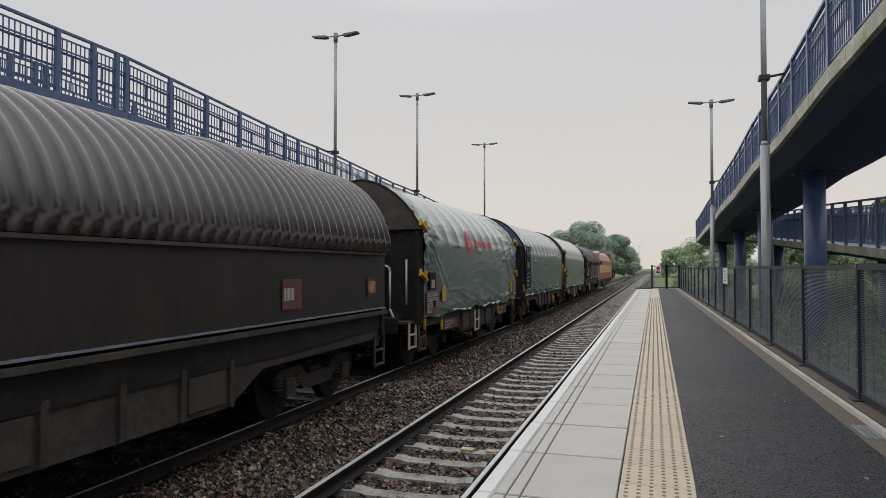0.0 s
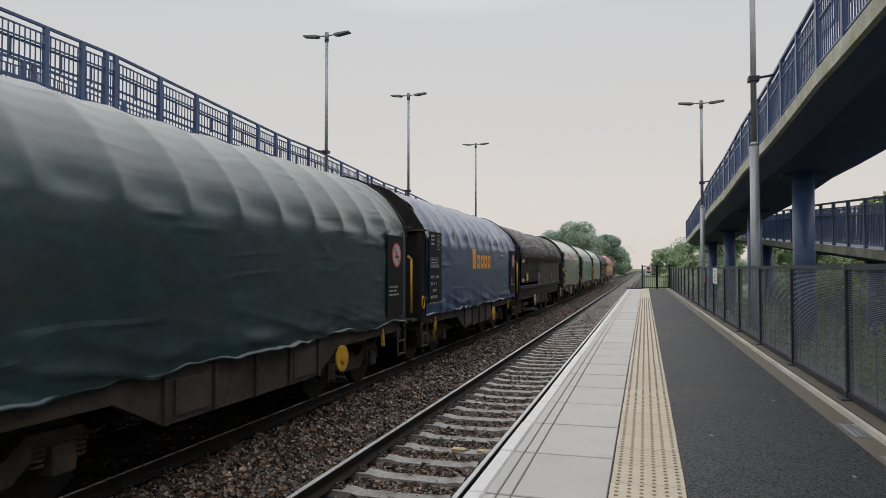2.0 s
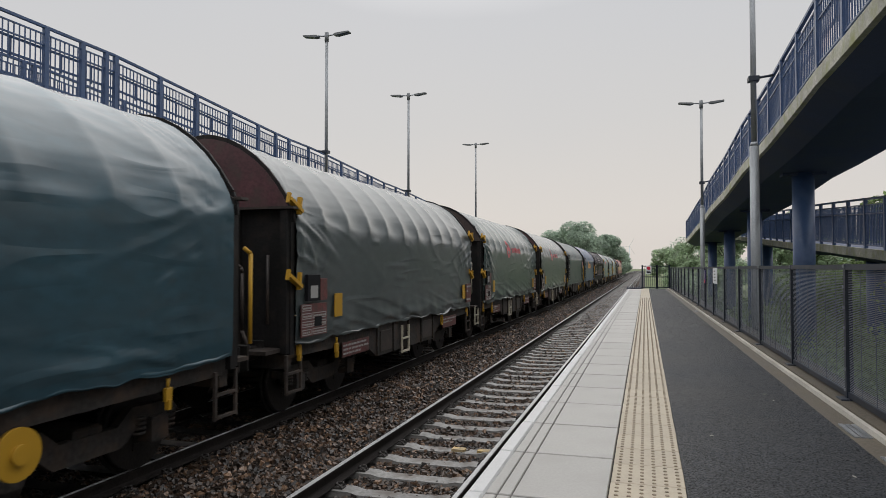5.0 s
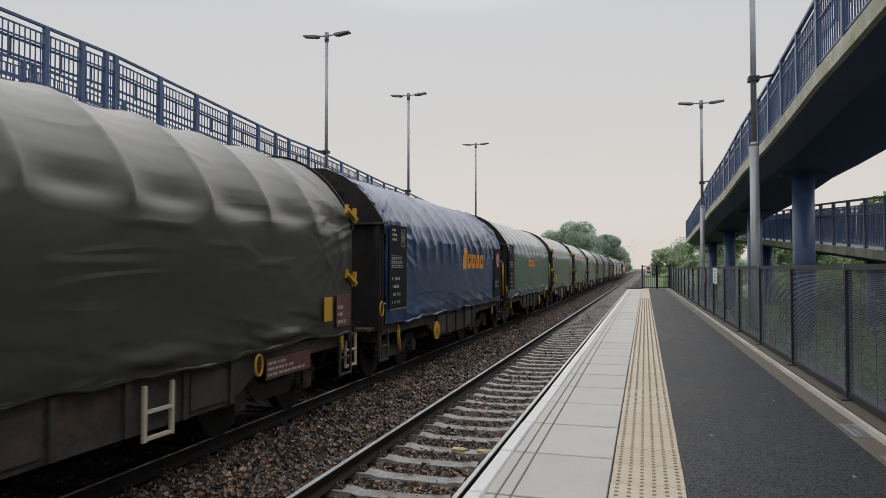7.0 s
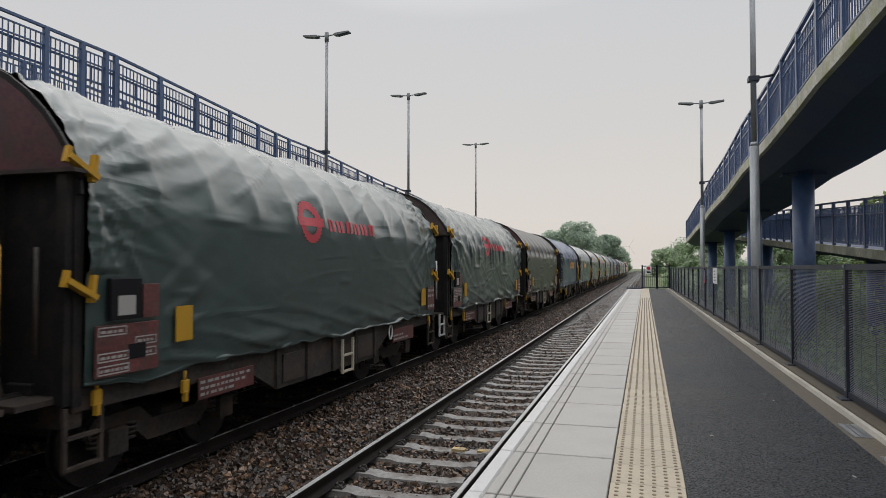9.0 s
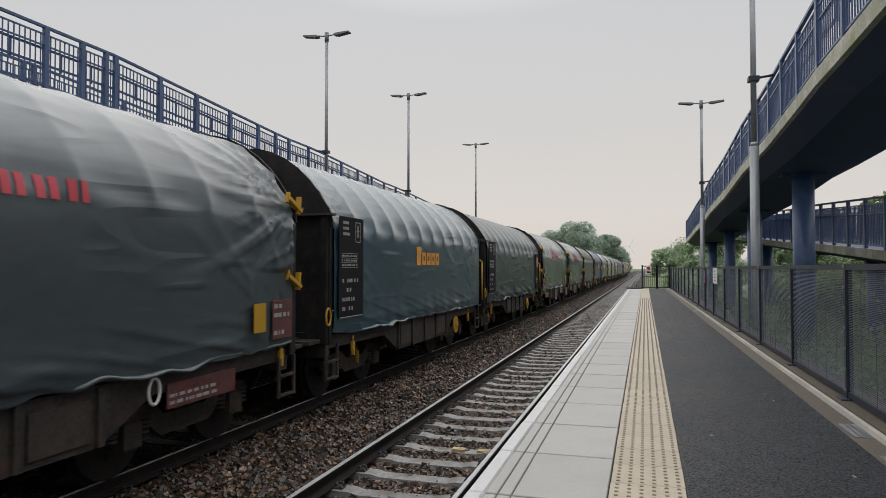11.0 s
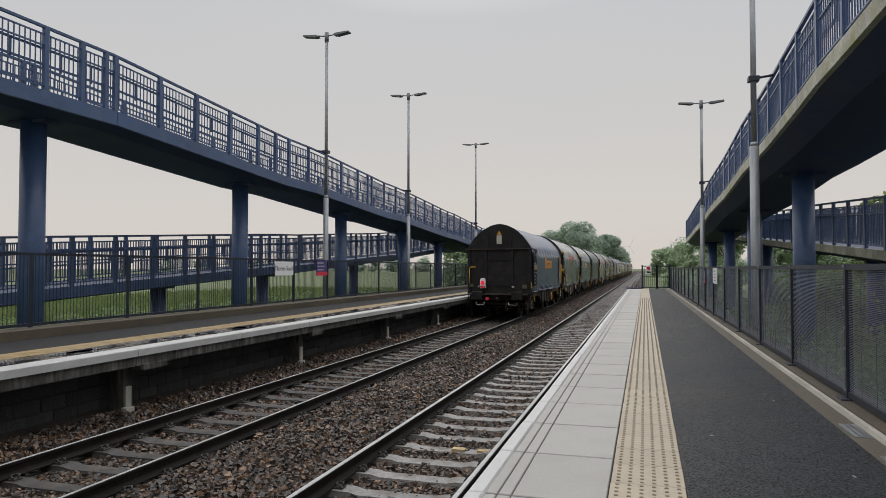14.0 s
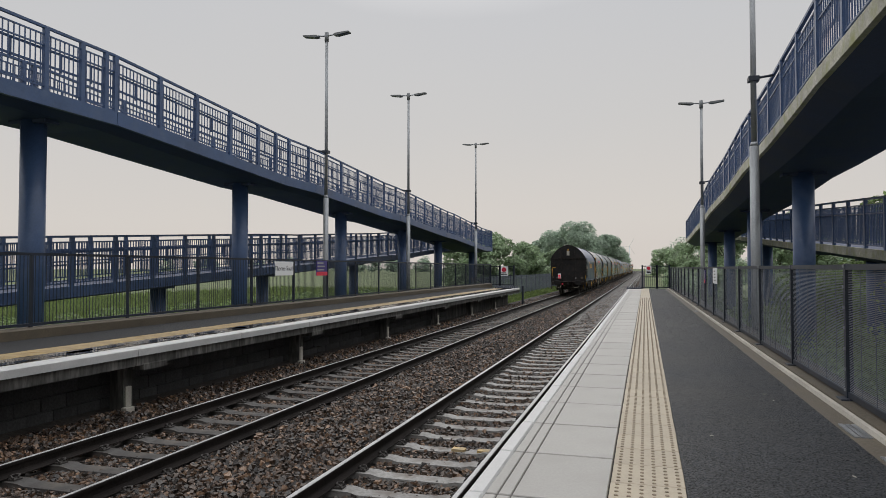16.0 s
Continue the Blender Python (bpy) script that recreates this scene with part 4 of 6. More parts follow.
def profile_fine(k):
    """The hood's outline with k points between its corners."""
    out = []
    for (x0, z0), (x1, z1) in zip(PROFILE, PROFILE[1:]):
        out += [(x0 + (x1 - x0) * i / k, z0 + (z1 - z0) * i / k) for i in range(k)]
    return out + [PROFILE[-1]]


FANNED = (13, 17, 20, 22, 24, 27)
PANELLED = (12, 14, 15, 19, 20, 23, 25, 26)


@functools.lru_cache(None)
def folds(seed, length):
    """Short level folds in the tarpaulin's side: middle, height, half length, depth."""
    rng = random.Random(seed * 17)
    return [(rng.uniform(-0.46, 0.46) * length, rng.choice((2.72, 2.6, 2.45, 2.2, 1.95, 1.7)) + rng.uniform(-0.05, 0.05), rng.uniform(0.2, 0.7), rng.uniform(0.010, 0.020)) for _ in range(5)]


def cover_point(y, x, z, seed, sag, bays, length):
    """A point of the tarpaulin: scalloped roof between hoops, creased sides, wavy hem."""
    ox, oy = (seed * 7.3) % 50, (seed * 3.7) % 50
    d = math.hypot(x, z - 2.6) or 1
    nx, nz = x / d, (z - 2.6) / d
    ph = (y + length / 2) / length * bays
    scallop = abs(math.sin(math.pi * ph)) ** 0.8
    roof = max(0.0, min(1.0, (z - 2.85) / 0.25))
    side = 1 - roof
    rough = seed in (14, 20, 22, 24)
    loose = seed in (20, 22)
    ends = max(0.0, (abs(y) / (length / 2) - 0.70) / 0.30)
    w = noise.noise(Vector((ox + y * 0.45 + z * 0.3, oy + z * 0.5, seed))) * 0.010 * side
    for q, (fy, fz, amp) in enumerate(((1.1, 1.7, 0.020), (0.7, -2.4, 0.018))):
        crease = noise.noise(Vector((ox + y * fy + z * fz, z * 0.4 + oy + q * 5, seed + 3 + q)))
        w += amp * ((0.35 if loose else 0.04) + 0.7 * ends) * max(0, 1 - abs(crease) * 9) * side
    w -= sag * scallop * (0.9 * math.exp(-((z - 2.93) / 0.16) ** 2) + roof * 0.55)
    w += noise.noise(Vector((y * 1.1 + ox, x * 1.6 + y * 0.6, seed + 5))) * (0.014 if rough else 0.005) * roof
    if loose:
        drape = 1 - abs(noise.noise(Vector((ox + y * 1.5 + z * 0.5, oy, seed + 11)))) * 5
        w += 0.045 * max(0.0, drape) * math.exp(-((z - 2.75) / 0.40) ** 2)
    if rough:
        w += (0.022 + 0.02 * ends) * roof * max(0, 1 - abs(noise.noise(Vector((ox + y * 1.2 + x * 2.2, x, seed + 6)))) * 7)
        w += 0.024 * roof * max(0, 1 - abs(noise.noise(Vector((ox + y * 0.9 - z * 1.9, z, seed + 16)))) * 8)
    if x > 0 and side > 0:
        ripple = 1 - abs(noise.noise(Vector((ox + z * 4.2 - abs(y) * 1.3, oy + y * 0.35, seed + 13)))) * 5
        w += 0.026 * ends * max(0.0, ripple) * side
        for fy, fz, fl, fa in folds(seed, length):
            if abs(z - fz) < 0.12 and abs(y - fy) < fl:
                w += fa * math.exp(-((z - fz) / 0.034) ** 2) * (1 - ((y - fy) / fl) ** 2)
        w += 0.045 * math.exp(-((z - 1.30) / 0.075) ** 2) * max(0.0, 0.35 + noise.noise(Vector((ox + y * 0.8, 2, seed + 14))) * 1.6)
    if abs(y) > length / 2 - 3.2 and x > 0:
        reach, drop = length / 2 - abs(y) + 0.05, 3.05 - z
        far = math.hypot(reach, drop)
        fan = noise.noise(Vector((math.atan2(drop, reach) * 4.2 + ox, 0.25 * far, seed + (21 if y > 0 else 27))))
        w += (0.055 if seed in FANNED else 0.022) * max(0.0, 1 - abs(fan) * 6) * math.exp(-(far / 1.7) ** 2) * min(1.0, far / 0.4)
        low = noise.noise(Vector((math.atan2(z - 1.1, reach) * 3.6 + oy, 0.25 * far, seed + 31)))
        w += (0.050 if seed in FANNED else 0.022) * max(0.0, 1 - abs(low) * 6) * math.exp(-(math.hypot(reach, z - 1.1) / 1.6) ** 2) * side
    hem = 0.0
    if z < 1.75:
        k = (1.75 - z) / 0.6
        hem = k * (0.07 * noise.noise(Vector((y * 0.9 + ox, 0, seed))) + 0.03 * noise.noise(Vector((y * 3.4 + ox, 3, seed))))
        w += k * 0.035 * noise.noise(Vector((y * 2.2 + ox, z * 2, seed + 7))) + 0.03 * k * max(0, 1 - abs(noise.noise(Vector((y * 0.7 + z * 3.5 + ox, 1, seed + 8)))) * 6)
    w = min(w, 0.08)
    if x > 0 and abs(y) > length / 2 - 1.3 and (z < 2.15 or (seed in PANELLED and z < 2.95)):
        w = min(w, 0.012 + 0.25 * max(0.0, length / 2 - 1.0 - abs(y)))
    return (x + nx * w, y, z + nz * w + hem)


def hood_cover(length, seed, sag, bays):
    pts = []
    for (x0, z0), (x1, z1) in zip(PROFILE, PROFILE[1:]):
        k = max(1, round(math.hypot(x1 - x0, z1 - z0) / (0.3 if x0 <= 0 else 0.035 if z0 < 2.9 else 0.06)))
        pts += [(x0 + (x1 - x0) * i / k, z0 + (z1 - z0) * i / k) for i in range(k)]
    pts.append(PROFILE[-1])
    n = 200
    return Shape().grid([[cover_point(-length / 2 + length * j / n, x, z, seed, sag, bays, length) for x, z in pts] for j in range(n + 1)])


def hem_fold(length, seed, sag, bays):
    """The wet lip along the lower edge of the cover, now wide, now narrow."""
    rows = []
    for j in range(161):
        y = -length / 2 + length * j / 160
        x, _, z = cover_point(y, 1.42, 1.12, seed, sag, bays, length)
        k = max(0.0, -0.05 + 2.2 * noise.noise(Vector((y * 0.7, seed * 2.1, 4))))
        rise = 0.05 * noise.noise(Vector((y * 1.6, seed * 1.3, 8)))
        rows.append([(x - 0.015, y, z + 0.05 + rise), (x + 0.002 + 0.065 * k, y, z + 0.028 + rise), (x + 0.001 + 0.060 * k, y, z + 0.006 + rise), (x - 0.01, y, z - 0.004)])
    return Shape().grid(rows)


def side_x(z):
    return float(np.interp(z, [p[1] for p in ROOF], [p[0] for p in ROOF]))


def painted(cells, wagon, length, seed, sag, bays, material, name, label):
    """Flat marks (y0, y1, z0, z1) laid 6 mm over the creased cover."""
    s = Shape()
    for y0, y1, z0, z1 in cells:
        ny, nz = max(int((y1 - y0) / 0.07), 1), max(int((z1 - z0) / 0.07), 1)
        rows = []
        for i in range(ny + 1):
            row = []
            for j in range(nz + 1):
                y, z = y0 + (y1 - y0) * i / ny, z0 + (z1 - z0) * j / nz
                p = cover_point(y, side_x(z), z, seed, sag, bays, length)
                row.append((p[0] + 0.008, p[1], p[2] + 0.002))
            rows.append(row)
        s.grid(rows)
    return tagged(part(name, s, material, wagon, label), kind="stuff")


ARCH = [(1.45 * math.cos(a * math.pi / 40), 2.45 + 1.36 * math.sin(a * math.pi / 40)) for a in range(41)]
ROUND = [(1.45, z) for z in (1.16, 1.6, 2.0, 2.2)] + ARCH + [(-1.45, z) for z in (2.2, 2.0, 1.6, 1.16)]


def ribbed_hood(y0, y1, k, z_low, ribs):
    """A steel hood with many pressed ribs."""
    pts = [p for p in ROUND if p[1] >= z_low]
    n = ribs * 8
    rows = []
    for j in range(n + 1):
        y = y0 + (y1 - y0) * j / n
        rib = (0.0, 0.0, 0.0, 0.0, 0.085, 0.12, 0.12, 0.085)[j % 8]
        row = []
        for i, (x, z) in enumerate(pts):
            d = k + rib * (1.0 if z > 2.5 else 0.35) + (0.008 if rib < 0.01 and i % 2 and z > 2.46 else 0.0)
            cx, cz = x, max(z - 2.45, 0)
            l = math.hypot(cx, cz) or 1
            row.append((x + cx / l * d, y, z + cz / l * d))
        rows.append(row)
    return Shape().grid(rows)


def end_wall(y, o, arch_mat, wagon, outline=PROFILE):
    """The bulkhead at one end: flat plate, arched top, shelf, ribs, posts."""
    s = Shape()
    plate = [(-1.41, 0.98), (1.41, 0.98), (1.41, 3.0), (-1.41, 3.0)]
    s.extrude(plate, "y", y - 0.05, y + 0.05)
    w = part("end_wall", s, MAT["soot"], wagon, "sooty steel end wall")
    arch = Shape()
    top = [(x * 0.985, z - 0.02) for x, z in outline if z >= 3.05]
    arch.extrude([(1.41, 3.0)] + top + [(-1.41, 3.0)], "y", y - 0.04, y + 0.04)
    part("arch_plate", arch, MAT[arch_mat], w)
    rim = Shape()
    pr = [(p[0] * 0.972, p[1] - 0.03 * (p[1] > 3.1)) for p in outline if p[1] >= 2.7]
    for (xa, za), (xb, zb) in zip(pr, pr[1:]):
        rim.bar((xa, y + o * 0.02, za), (xb, y + o * 0.02, zb), 0.14, 0.035, (0, 1, 0))
    part("arch_rim", rim, MAT["soot"], w)
    part("shelf", Shape().box(-1.50, 1.50, y + min(o * 0.16, 0), y + max(o * 0.16, 0), 2.985, 3.02), MAT["soot_brown"], w)
    for x in (-1.34, -0.58, 0.58, 1.34):
        ribs = Shape()
        ribs.box(x - 0.05, x + 0.05, y + min(o * 0.13, 0), y + max(o * 0.13, 0), 1.0, 2.98, 0.01)
        part("stiffener", ribs, MAT["soot"], w)
    for z in (1.45, 2.55):
        ribs = Shape()
        ribs.box(-0.57, 0.57, y + min(o * 0.09, 0), y + max(o * 0.09, 0), z - 0.04, z + 0.04)
        part("stiffener", ribs, MAT["soot"], w)
    for x in (-0.5, 0.5) if arch_mat == "soot" else ():
        ribs = Shape()
        ribs.box(x - 0.04, x + 0.04, y + min(o * 0.09, 0), y + max(o * 0.09, 0), 3.02, 3.64)
        part("stiffener", ribs, MAT["soot"], w)
    return w


def wheel_shape():
    s = Shape()
    for sx in (-1, 1):
        for x0, r0, x1, r1 in ((0.68, 0.49, 0.71, 0.49), (0.71, 0.46, 0.80, 0.455)):
            s.tube((sx * x0, 0, 0), (sx * x1, 0, 0), r0, r1, 28)
        for k in range(4):
            a = k * math.pi / 2
            s.box(sx * 0.80 - 0.01, sx * 0.80 + 0.012, 0.22 * math.cos(a) - 0.04, 0.22 * math.cos(a) + 0.04, 0.22 * math.sin(a) - 0.04, 0.22 * math.sin(a) + 0.04)
        s.tube((sx * 0.78, 0, 0), (sx * 0.86, 0, 0), 0.12, n=14)
    s.tube((-0.8, 0, 0), (0.8, 0, 0), 0.08, n=12)
    return s


def bogie_frame():
    s = Shape()
    for sx in (-1, 1):
        x0, x1 = sorted((sx * 0.93, sx * 1.03))
        s.extrude([(-1.25, 0.62), (-1.15, 0.72), (-0.55, 0.74), (-0.35, 0.58), (0.35, 0.58), (0.55, 0.74), (1.15, 0.72), (1.25, 0.62), (1.2, 0.52), (0.62, 0.52), (0.42, 0.36), (-0.42, 0.36), (-0.62, 0.52), (-1.2, 0.52)], "x", x0, x1)
        for y in (-0.9, 0.9):
            s.box(x0 - 0.02, x1 + 0.06 * sx if sx > 0 else x1 + 0.02, y - 0.13, y + 0.13, 0.34, 0.60, 0.02)
            for d in (-0.23, 0.23):
                for h in range(4):
                    s.tube((sx * 1.0, y + d, 0.44 + 0.05 * h), (sx * 1.0, y + d, 0.47 + 0.05 * h), 0.075, n=10)
    s.box(-1.0, 1.0, -0.18, 0.18, 0.42, 0.66, 0.02)
    for y in (-1.2, 1.2):
        s.box(-1.0, 1.0, y - 0.05, y + 0.05, 0.55, 0.65)
    return s


WHEEL = wheel_shape().mesh("wheelset", MAT["wheel"])
BOGIE = bogie_frame().mesh("bogie_frame", MAT["gear"])
BUFFER_S = Shape()
BUFFER_S.box(-0.14, 0.14, -0.1, 0.0, -0.17, 0.17, 0.01)
BUFFER_S.tube((0, -0.1, 0), (0, -0.38, 0), 0.10, n=14).tube((0, -0.36, 0), (0, -0.58, 0), 0.075, n=14)
BUFFER_S.box(-0.23, 0.23, -0.62, -0.58, -0.17, 0.17, 0.02)
BUFFER = BUFFER_S.mesh("buffer", MAT["soot"])
LADDER_S = Shape()
for ys in (-0.2, 0.2):
    LADDER_S.bar((0, ys, -0.55), (0, ys, 0.0), 0.04, 0.035, (1, 0, 0))
for zs in (-0.52, -0.26):
    LADDER_S.bar((0, -0.2, zs), (0, 0.2, zs), 0.05, 0.03)
LADDER = LADDER_S.mesh("step", MAT["pale_metal"])
WHITE_STEP = LADDER_S.mesh("step", MAT["handrail_white"])
DARK_STEP = LADDER_S.mesh("end_step", MAT["soot_brown"])
RING_S = Shape()
RING_S.grid([[(0.016 * math.sin(b * math.pi / 4), (0.08 + 0.016 * math.cos(b * math.pi / 4)) * math.cos(a * math.pi / 12), (0.13 + 0.016 * math.cos(b * math.pi / 4)) * math.sin(a * math.pi / 12)) for b in range(9)] for a in range(25)])
RING = RING_S.mesh("lashing_ring", MAT["yellow"])
WHITE_RING = RING_S.mesh("hand_wheel", MAT["handrail_white"])
DISC_S = Shape()
DISC_S.tube((0, 0, 0), (0.04, 0, 0), 0.21, n=24)
DISC_S.tube((0.035, 0, 0), (0.07, 0, 0), 0.08, n=16)
DISC = DISC_S.mesh("brake_disc", MAT["yellow"])
HANDLE_S = Shape()
HANDLE_S.box(0.0, 0.04, -0.045, 0.045, -0.07, 0.07, 0.012).box(0.0, 0.05, -0.02, 0.02, -0.16, -0.05, 0.008).tube((0.02, 0, 0.06), (0.02, 0, 0.16), 0.018, n=8)
HANDLE = HANDLE_S.mesh("brake_handle", MAT["yellow"])
LATCH_S = Shape()
LATCH_S.bar((0.03, -0.16, 0.12), (0.05, 0.14, -0.04), 0.05, 0.085, (1, 0, 0)).bar((0.04, 0.10, -0.08), (0.04, 0.13, 0.16), 0.05, 0.06, (1, 0, 0)).bar((0.02, -0.17, 0.06), (0.02, -0.13, 0.20), 0.04, 0.05, (1, 0, 0))
LATCH = LATCH_S.mesh("latch", MAT["yellow"])
TALLY_S = Shape().box(0.0, 0.015, -0.13, 0.13, -0.18, 0.18)
TALLY = TALLY_S.mesh("tally_plate", MAT["yellow"])


def writing(wagon, x, y0, y1, z0, z1, rows, material, seed, name="stencil_text", gaps=0.18):
    """Lines of small unreadable lettering as plain bars."""
    rng = random.Random(seed)
    s = Shape()
    h = (z1 - z0) / rows
    for r in range(rows):
        if rng.random() < gaps:
            continue
        y, stop = y0, y1 - (y1 - y0) * rng.choice((0.0, 0.15, 0.35, 0.55))
        while y < stop - 0.03:
            w = min(rng.uniform(0.025, 0.11), y1 - y)
            s.box(x, x + 0.004, y, y + w, z0 + h * r + h * 0.28, z0 + h * r + h * 0.74)
            y += w + rng.uniform(0.015, 0.05)
    if not s.v:
        s.box(x, x + 0.004, y0, (y0 + y1) / 2, z0, z0 + h * 0.4)
    return tagged(part(name, s, material, wagon), kind="stuff")


def plate(wagon, x, y0, y1, z0, z1, material, rows, seed, label, name="data_plate", gaps=0.18):
    p = part(name, Shape().box(x, x + 0.012, y0, y1, z0, z1, 0.003), material, wagon, label)
    writing(p, x + 0.013, y0 + 0.03, y1 - 0.03, z0 + 0.02, z1 - 0.02, rows, MAT["stencil"], seed, gaps=gaps)
    return p


def data_panel(wagon, x, y, z, seed):
    """The dark end panel of a cover: a small block, a symbol, a table and four lines of unreadable figures."""
    rng = random.Random(seed)
    p = part("data_panel", Shape().box(x, x + 0.008, y, y + 0.95, z, z + 1.62, 0.003), MAT["plate_black"], wagon, "dark panel of white stencilled data")
    s = Shape()

    def bar(y0, y1, z0, z1):
        s.box(x + 0.009, x + 0.012, y + y0, y + y1, z + z0, z + z1)

    for r in range(3):
        q = 0.14
        while q < 0.34:
            d = rng.uniform(0.03, 0.06)
            bar(q, q + d, 1.50 - 0.09 * r, 1.545 - 0.09 * r)
            q += d + 0.014
    for a, b, c, d in ((0.62, 0.82, 1.54, 1.552), (0.62, 0.82, 1.22, 1.232), (0.62, 0.632, 1.22, 1.55), (0.808, 0.82, 1.22, 1.55), (0.66, 0.78, 1.40, 1.412), (0.70, 0.74, 1.30, 1.50)):
        bar(a, b, c, d)
    for r in range(4):
        bar(0.08, 0.72, 0.80 + 0.075 * r, 0.807 + 0.075 * r)
        q = 0.10
        while q < 0.66 and r < 3:
            d = rng.uniform(0.025, 0.07)
            bar(q, q + d, 0.825 + 0.075 * r, 0.855 + 0.075 * r)
            q += d + rng.uniform(0.012, 0.05)
    for r, (n, step) in enumerate(((7, 0.075), (5, 0.08), (6, 0.075), (6, 0.07))):
        q = 0.12
        for k in range(n):
            d = step * rng.uniform(0.45, 0.75)
            if rng.random() > 0.15:
                bar(q, q + d, 0.56 - 0.15 * r, 0.62 - 0.15 * r)
            q += step * rng.choice((1.0, 1.0, 1.5))
    bar(0.03, 0.9, 0.0, 0.012)
    tagged(part("stencil_text", s, MAT["stencil"], p), kind="stuff")
    return p


def cell_plate(wagon, x, y0, y1, z0, z1, seed):
    """A dark red data plate ruled into white cells, with a dark window."""
    rng = random.Random(seed)
    p = part("data_plate", Shape().box(x, x + 0.012, y0, y1, z0, z1, 0.003), MAT["plate_red"], wagon, "dark red data plate ruled in white")
    s, h, wd = Shape(), (z1 - z0) / 4, y1 - y0
    for r in range(4):
        z, cut = z0 + h * r + h * 0.14, y0 + wd * rng.uniform(0.35, 0.6)
        for a, b in ((y0 + 0.03, cut - 0.015), (cut + 0.015, y1 - 0.03)):
            if rng.random() < 0.18:
                continue
            for q in (z, z + h * 0.62):
                s.box(x + 0.012, x + 0.015, a, b, q, q + 0.012)
            for q in (a, b - 0.010):
                s.box(x + 0.012, x + 0.015, q, q + 0.010, z, z + h * 0.62)
            t = a + 0.03
            while t < b - 0.05:
                d = rng.uniform(0.02, 0.06)
                s.box(x + 0.012, x + 0.015, t, t + d, z + h * 0.22, z + h * 0.44)
                t += d + 0.02
    tagged(part("stencil_text", s, MAT["stencil"], p), kind="stuff")
    part("plate_window", Shape().box(x + 0.012, x + 0.017, y0 + wd * 0.50, y0 + wd * 0.78, z0 + h * 1.1, z0 + h * 2.3), MAT["plate_black"], p, "dark window")
    return p


def orange_mark(wagon, k, zc, fit, shift):
    """A row of plain orange blocks, the first one taller."""
    cells = [(-1.14 * k, -0.74 * k, zc - 0.27 * k, zc + 0.29 * k)]
    for i in range(4):
        y = (-0.62 + 0.47 * i) * k
        for p, q, r, s in ((0, 0.13, -0.26, 0.13), (0.26, 0.39, -0.26, 0.13), (0.13, 0.26, -0.26, -0.13), (0.13, 0.26, 0.02, 0.13)):
            cells.append((y + p * k, y + q * k, zc + r * k, zc + s * k))
    cells = [(p + shift, q + shift, r, s) for p, q, r, s in cells]
    return painted(cells, wagon, *fit, MAT["logo_orange"], "orange_mark", "orange company mark as plain shapes")


def red_mark(wagon, y, zc, k, fit):
    """A ring with a bar across it and a row of small plain shapes."""
    cells = [(y - 0.40 * k, y + 0.40 * k, zc - 0.07 * k, zc + 0.07 * k)]
    for a in range(24):
        q = 2 * math.pi * a / 24
        cy, cz = y + 0.27 * k * math.cos(q), zc + 0.27 * k * math.sin(q)
        cells.append((cy - 0.06 * k, cy + 0.06 * k, cz - 0.06 * k, cz + 0.06 * k))
    for i in range(6):
        yy = y + (0.62 + 0.33 * i) * k
        cells.append((yy, yy + 0.09 * k, zc - 0.12 * k, zc + 0.09 * k))
        cells.append((yy + 0.14 * k, yy + 0.23 * k, zc - 0.12 * k, zc + 0.09 * k))
    return painted(cells, wagon, *fit, MAT["logo_red"], "red_mark", "faded red company mark as plain shapes")


def warning_disc(wagon, x, y, z):
    d = part("warning_sign", Shape().tube((x, y, z), (x + 0.012, y, z), 0.235, n=28), MAT["logo_red"], wagon, "round red-rimmed white warning sign")
    part("sign_face", Shape().tube((x + 0.011, y, z), (x + 0.016, y, z), 0.200, n=28), MAT["stencil"], d)
    s = Shape()
    s.extrude([(y - 0.12, z - 0.05), (y + 0.12, z - 0.05), (y + 0.10, z - 0.02), (y + 0.02, z), (y, z + 0.06), (y - 0.03, z)], "x", x + 0.015, x + 0.02)
    part("sign_symbol", s, MAT["ink"], d)
    part("sign_slash", Shape().bar((x + 0.02, y - 0.14, z + 0.14), (x + 0.02, y + 0.14, z - 0.14), 0.035, 0.006, (1, 0, 0)), MAT["logo_red"], d)


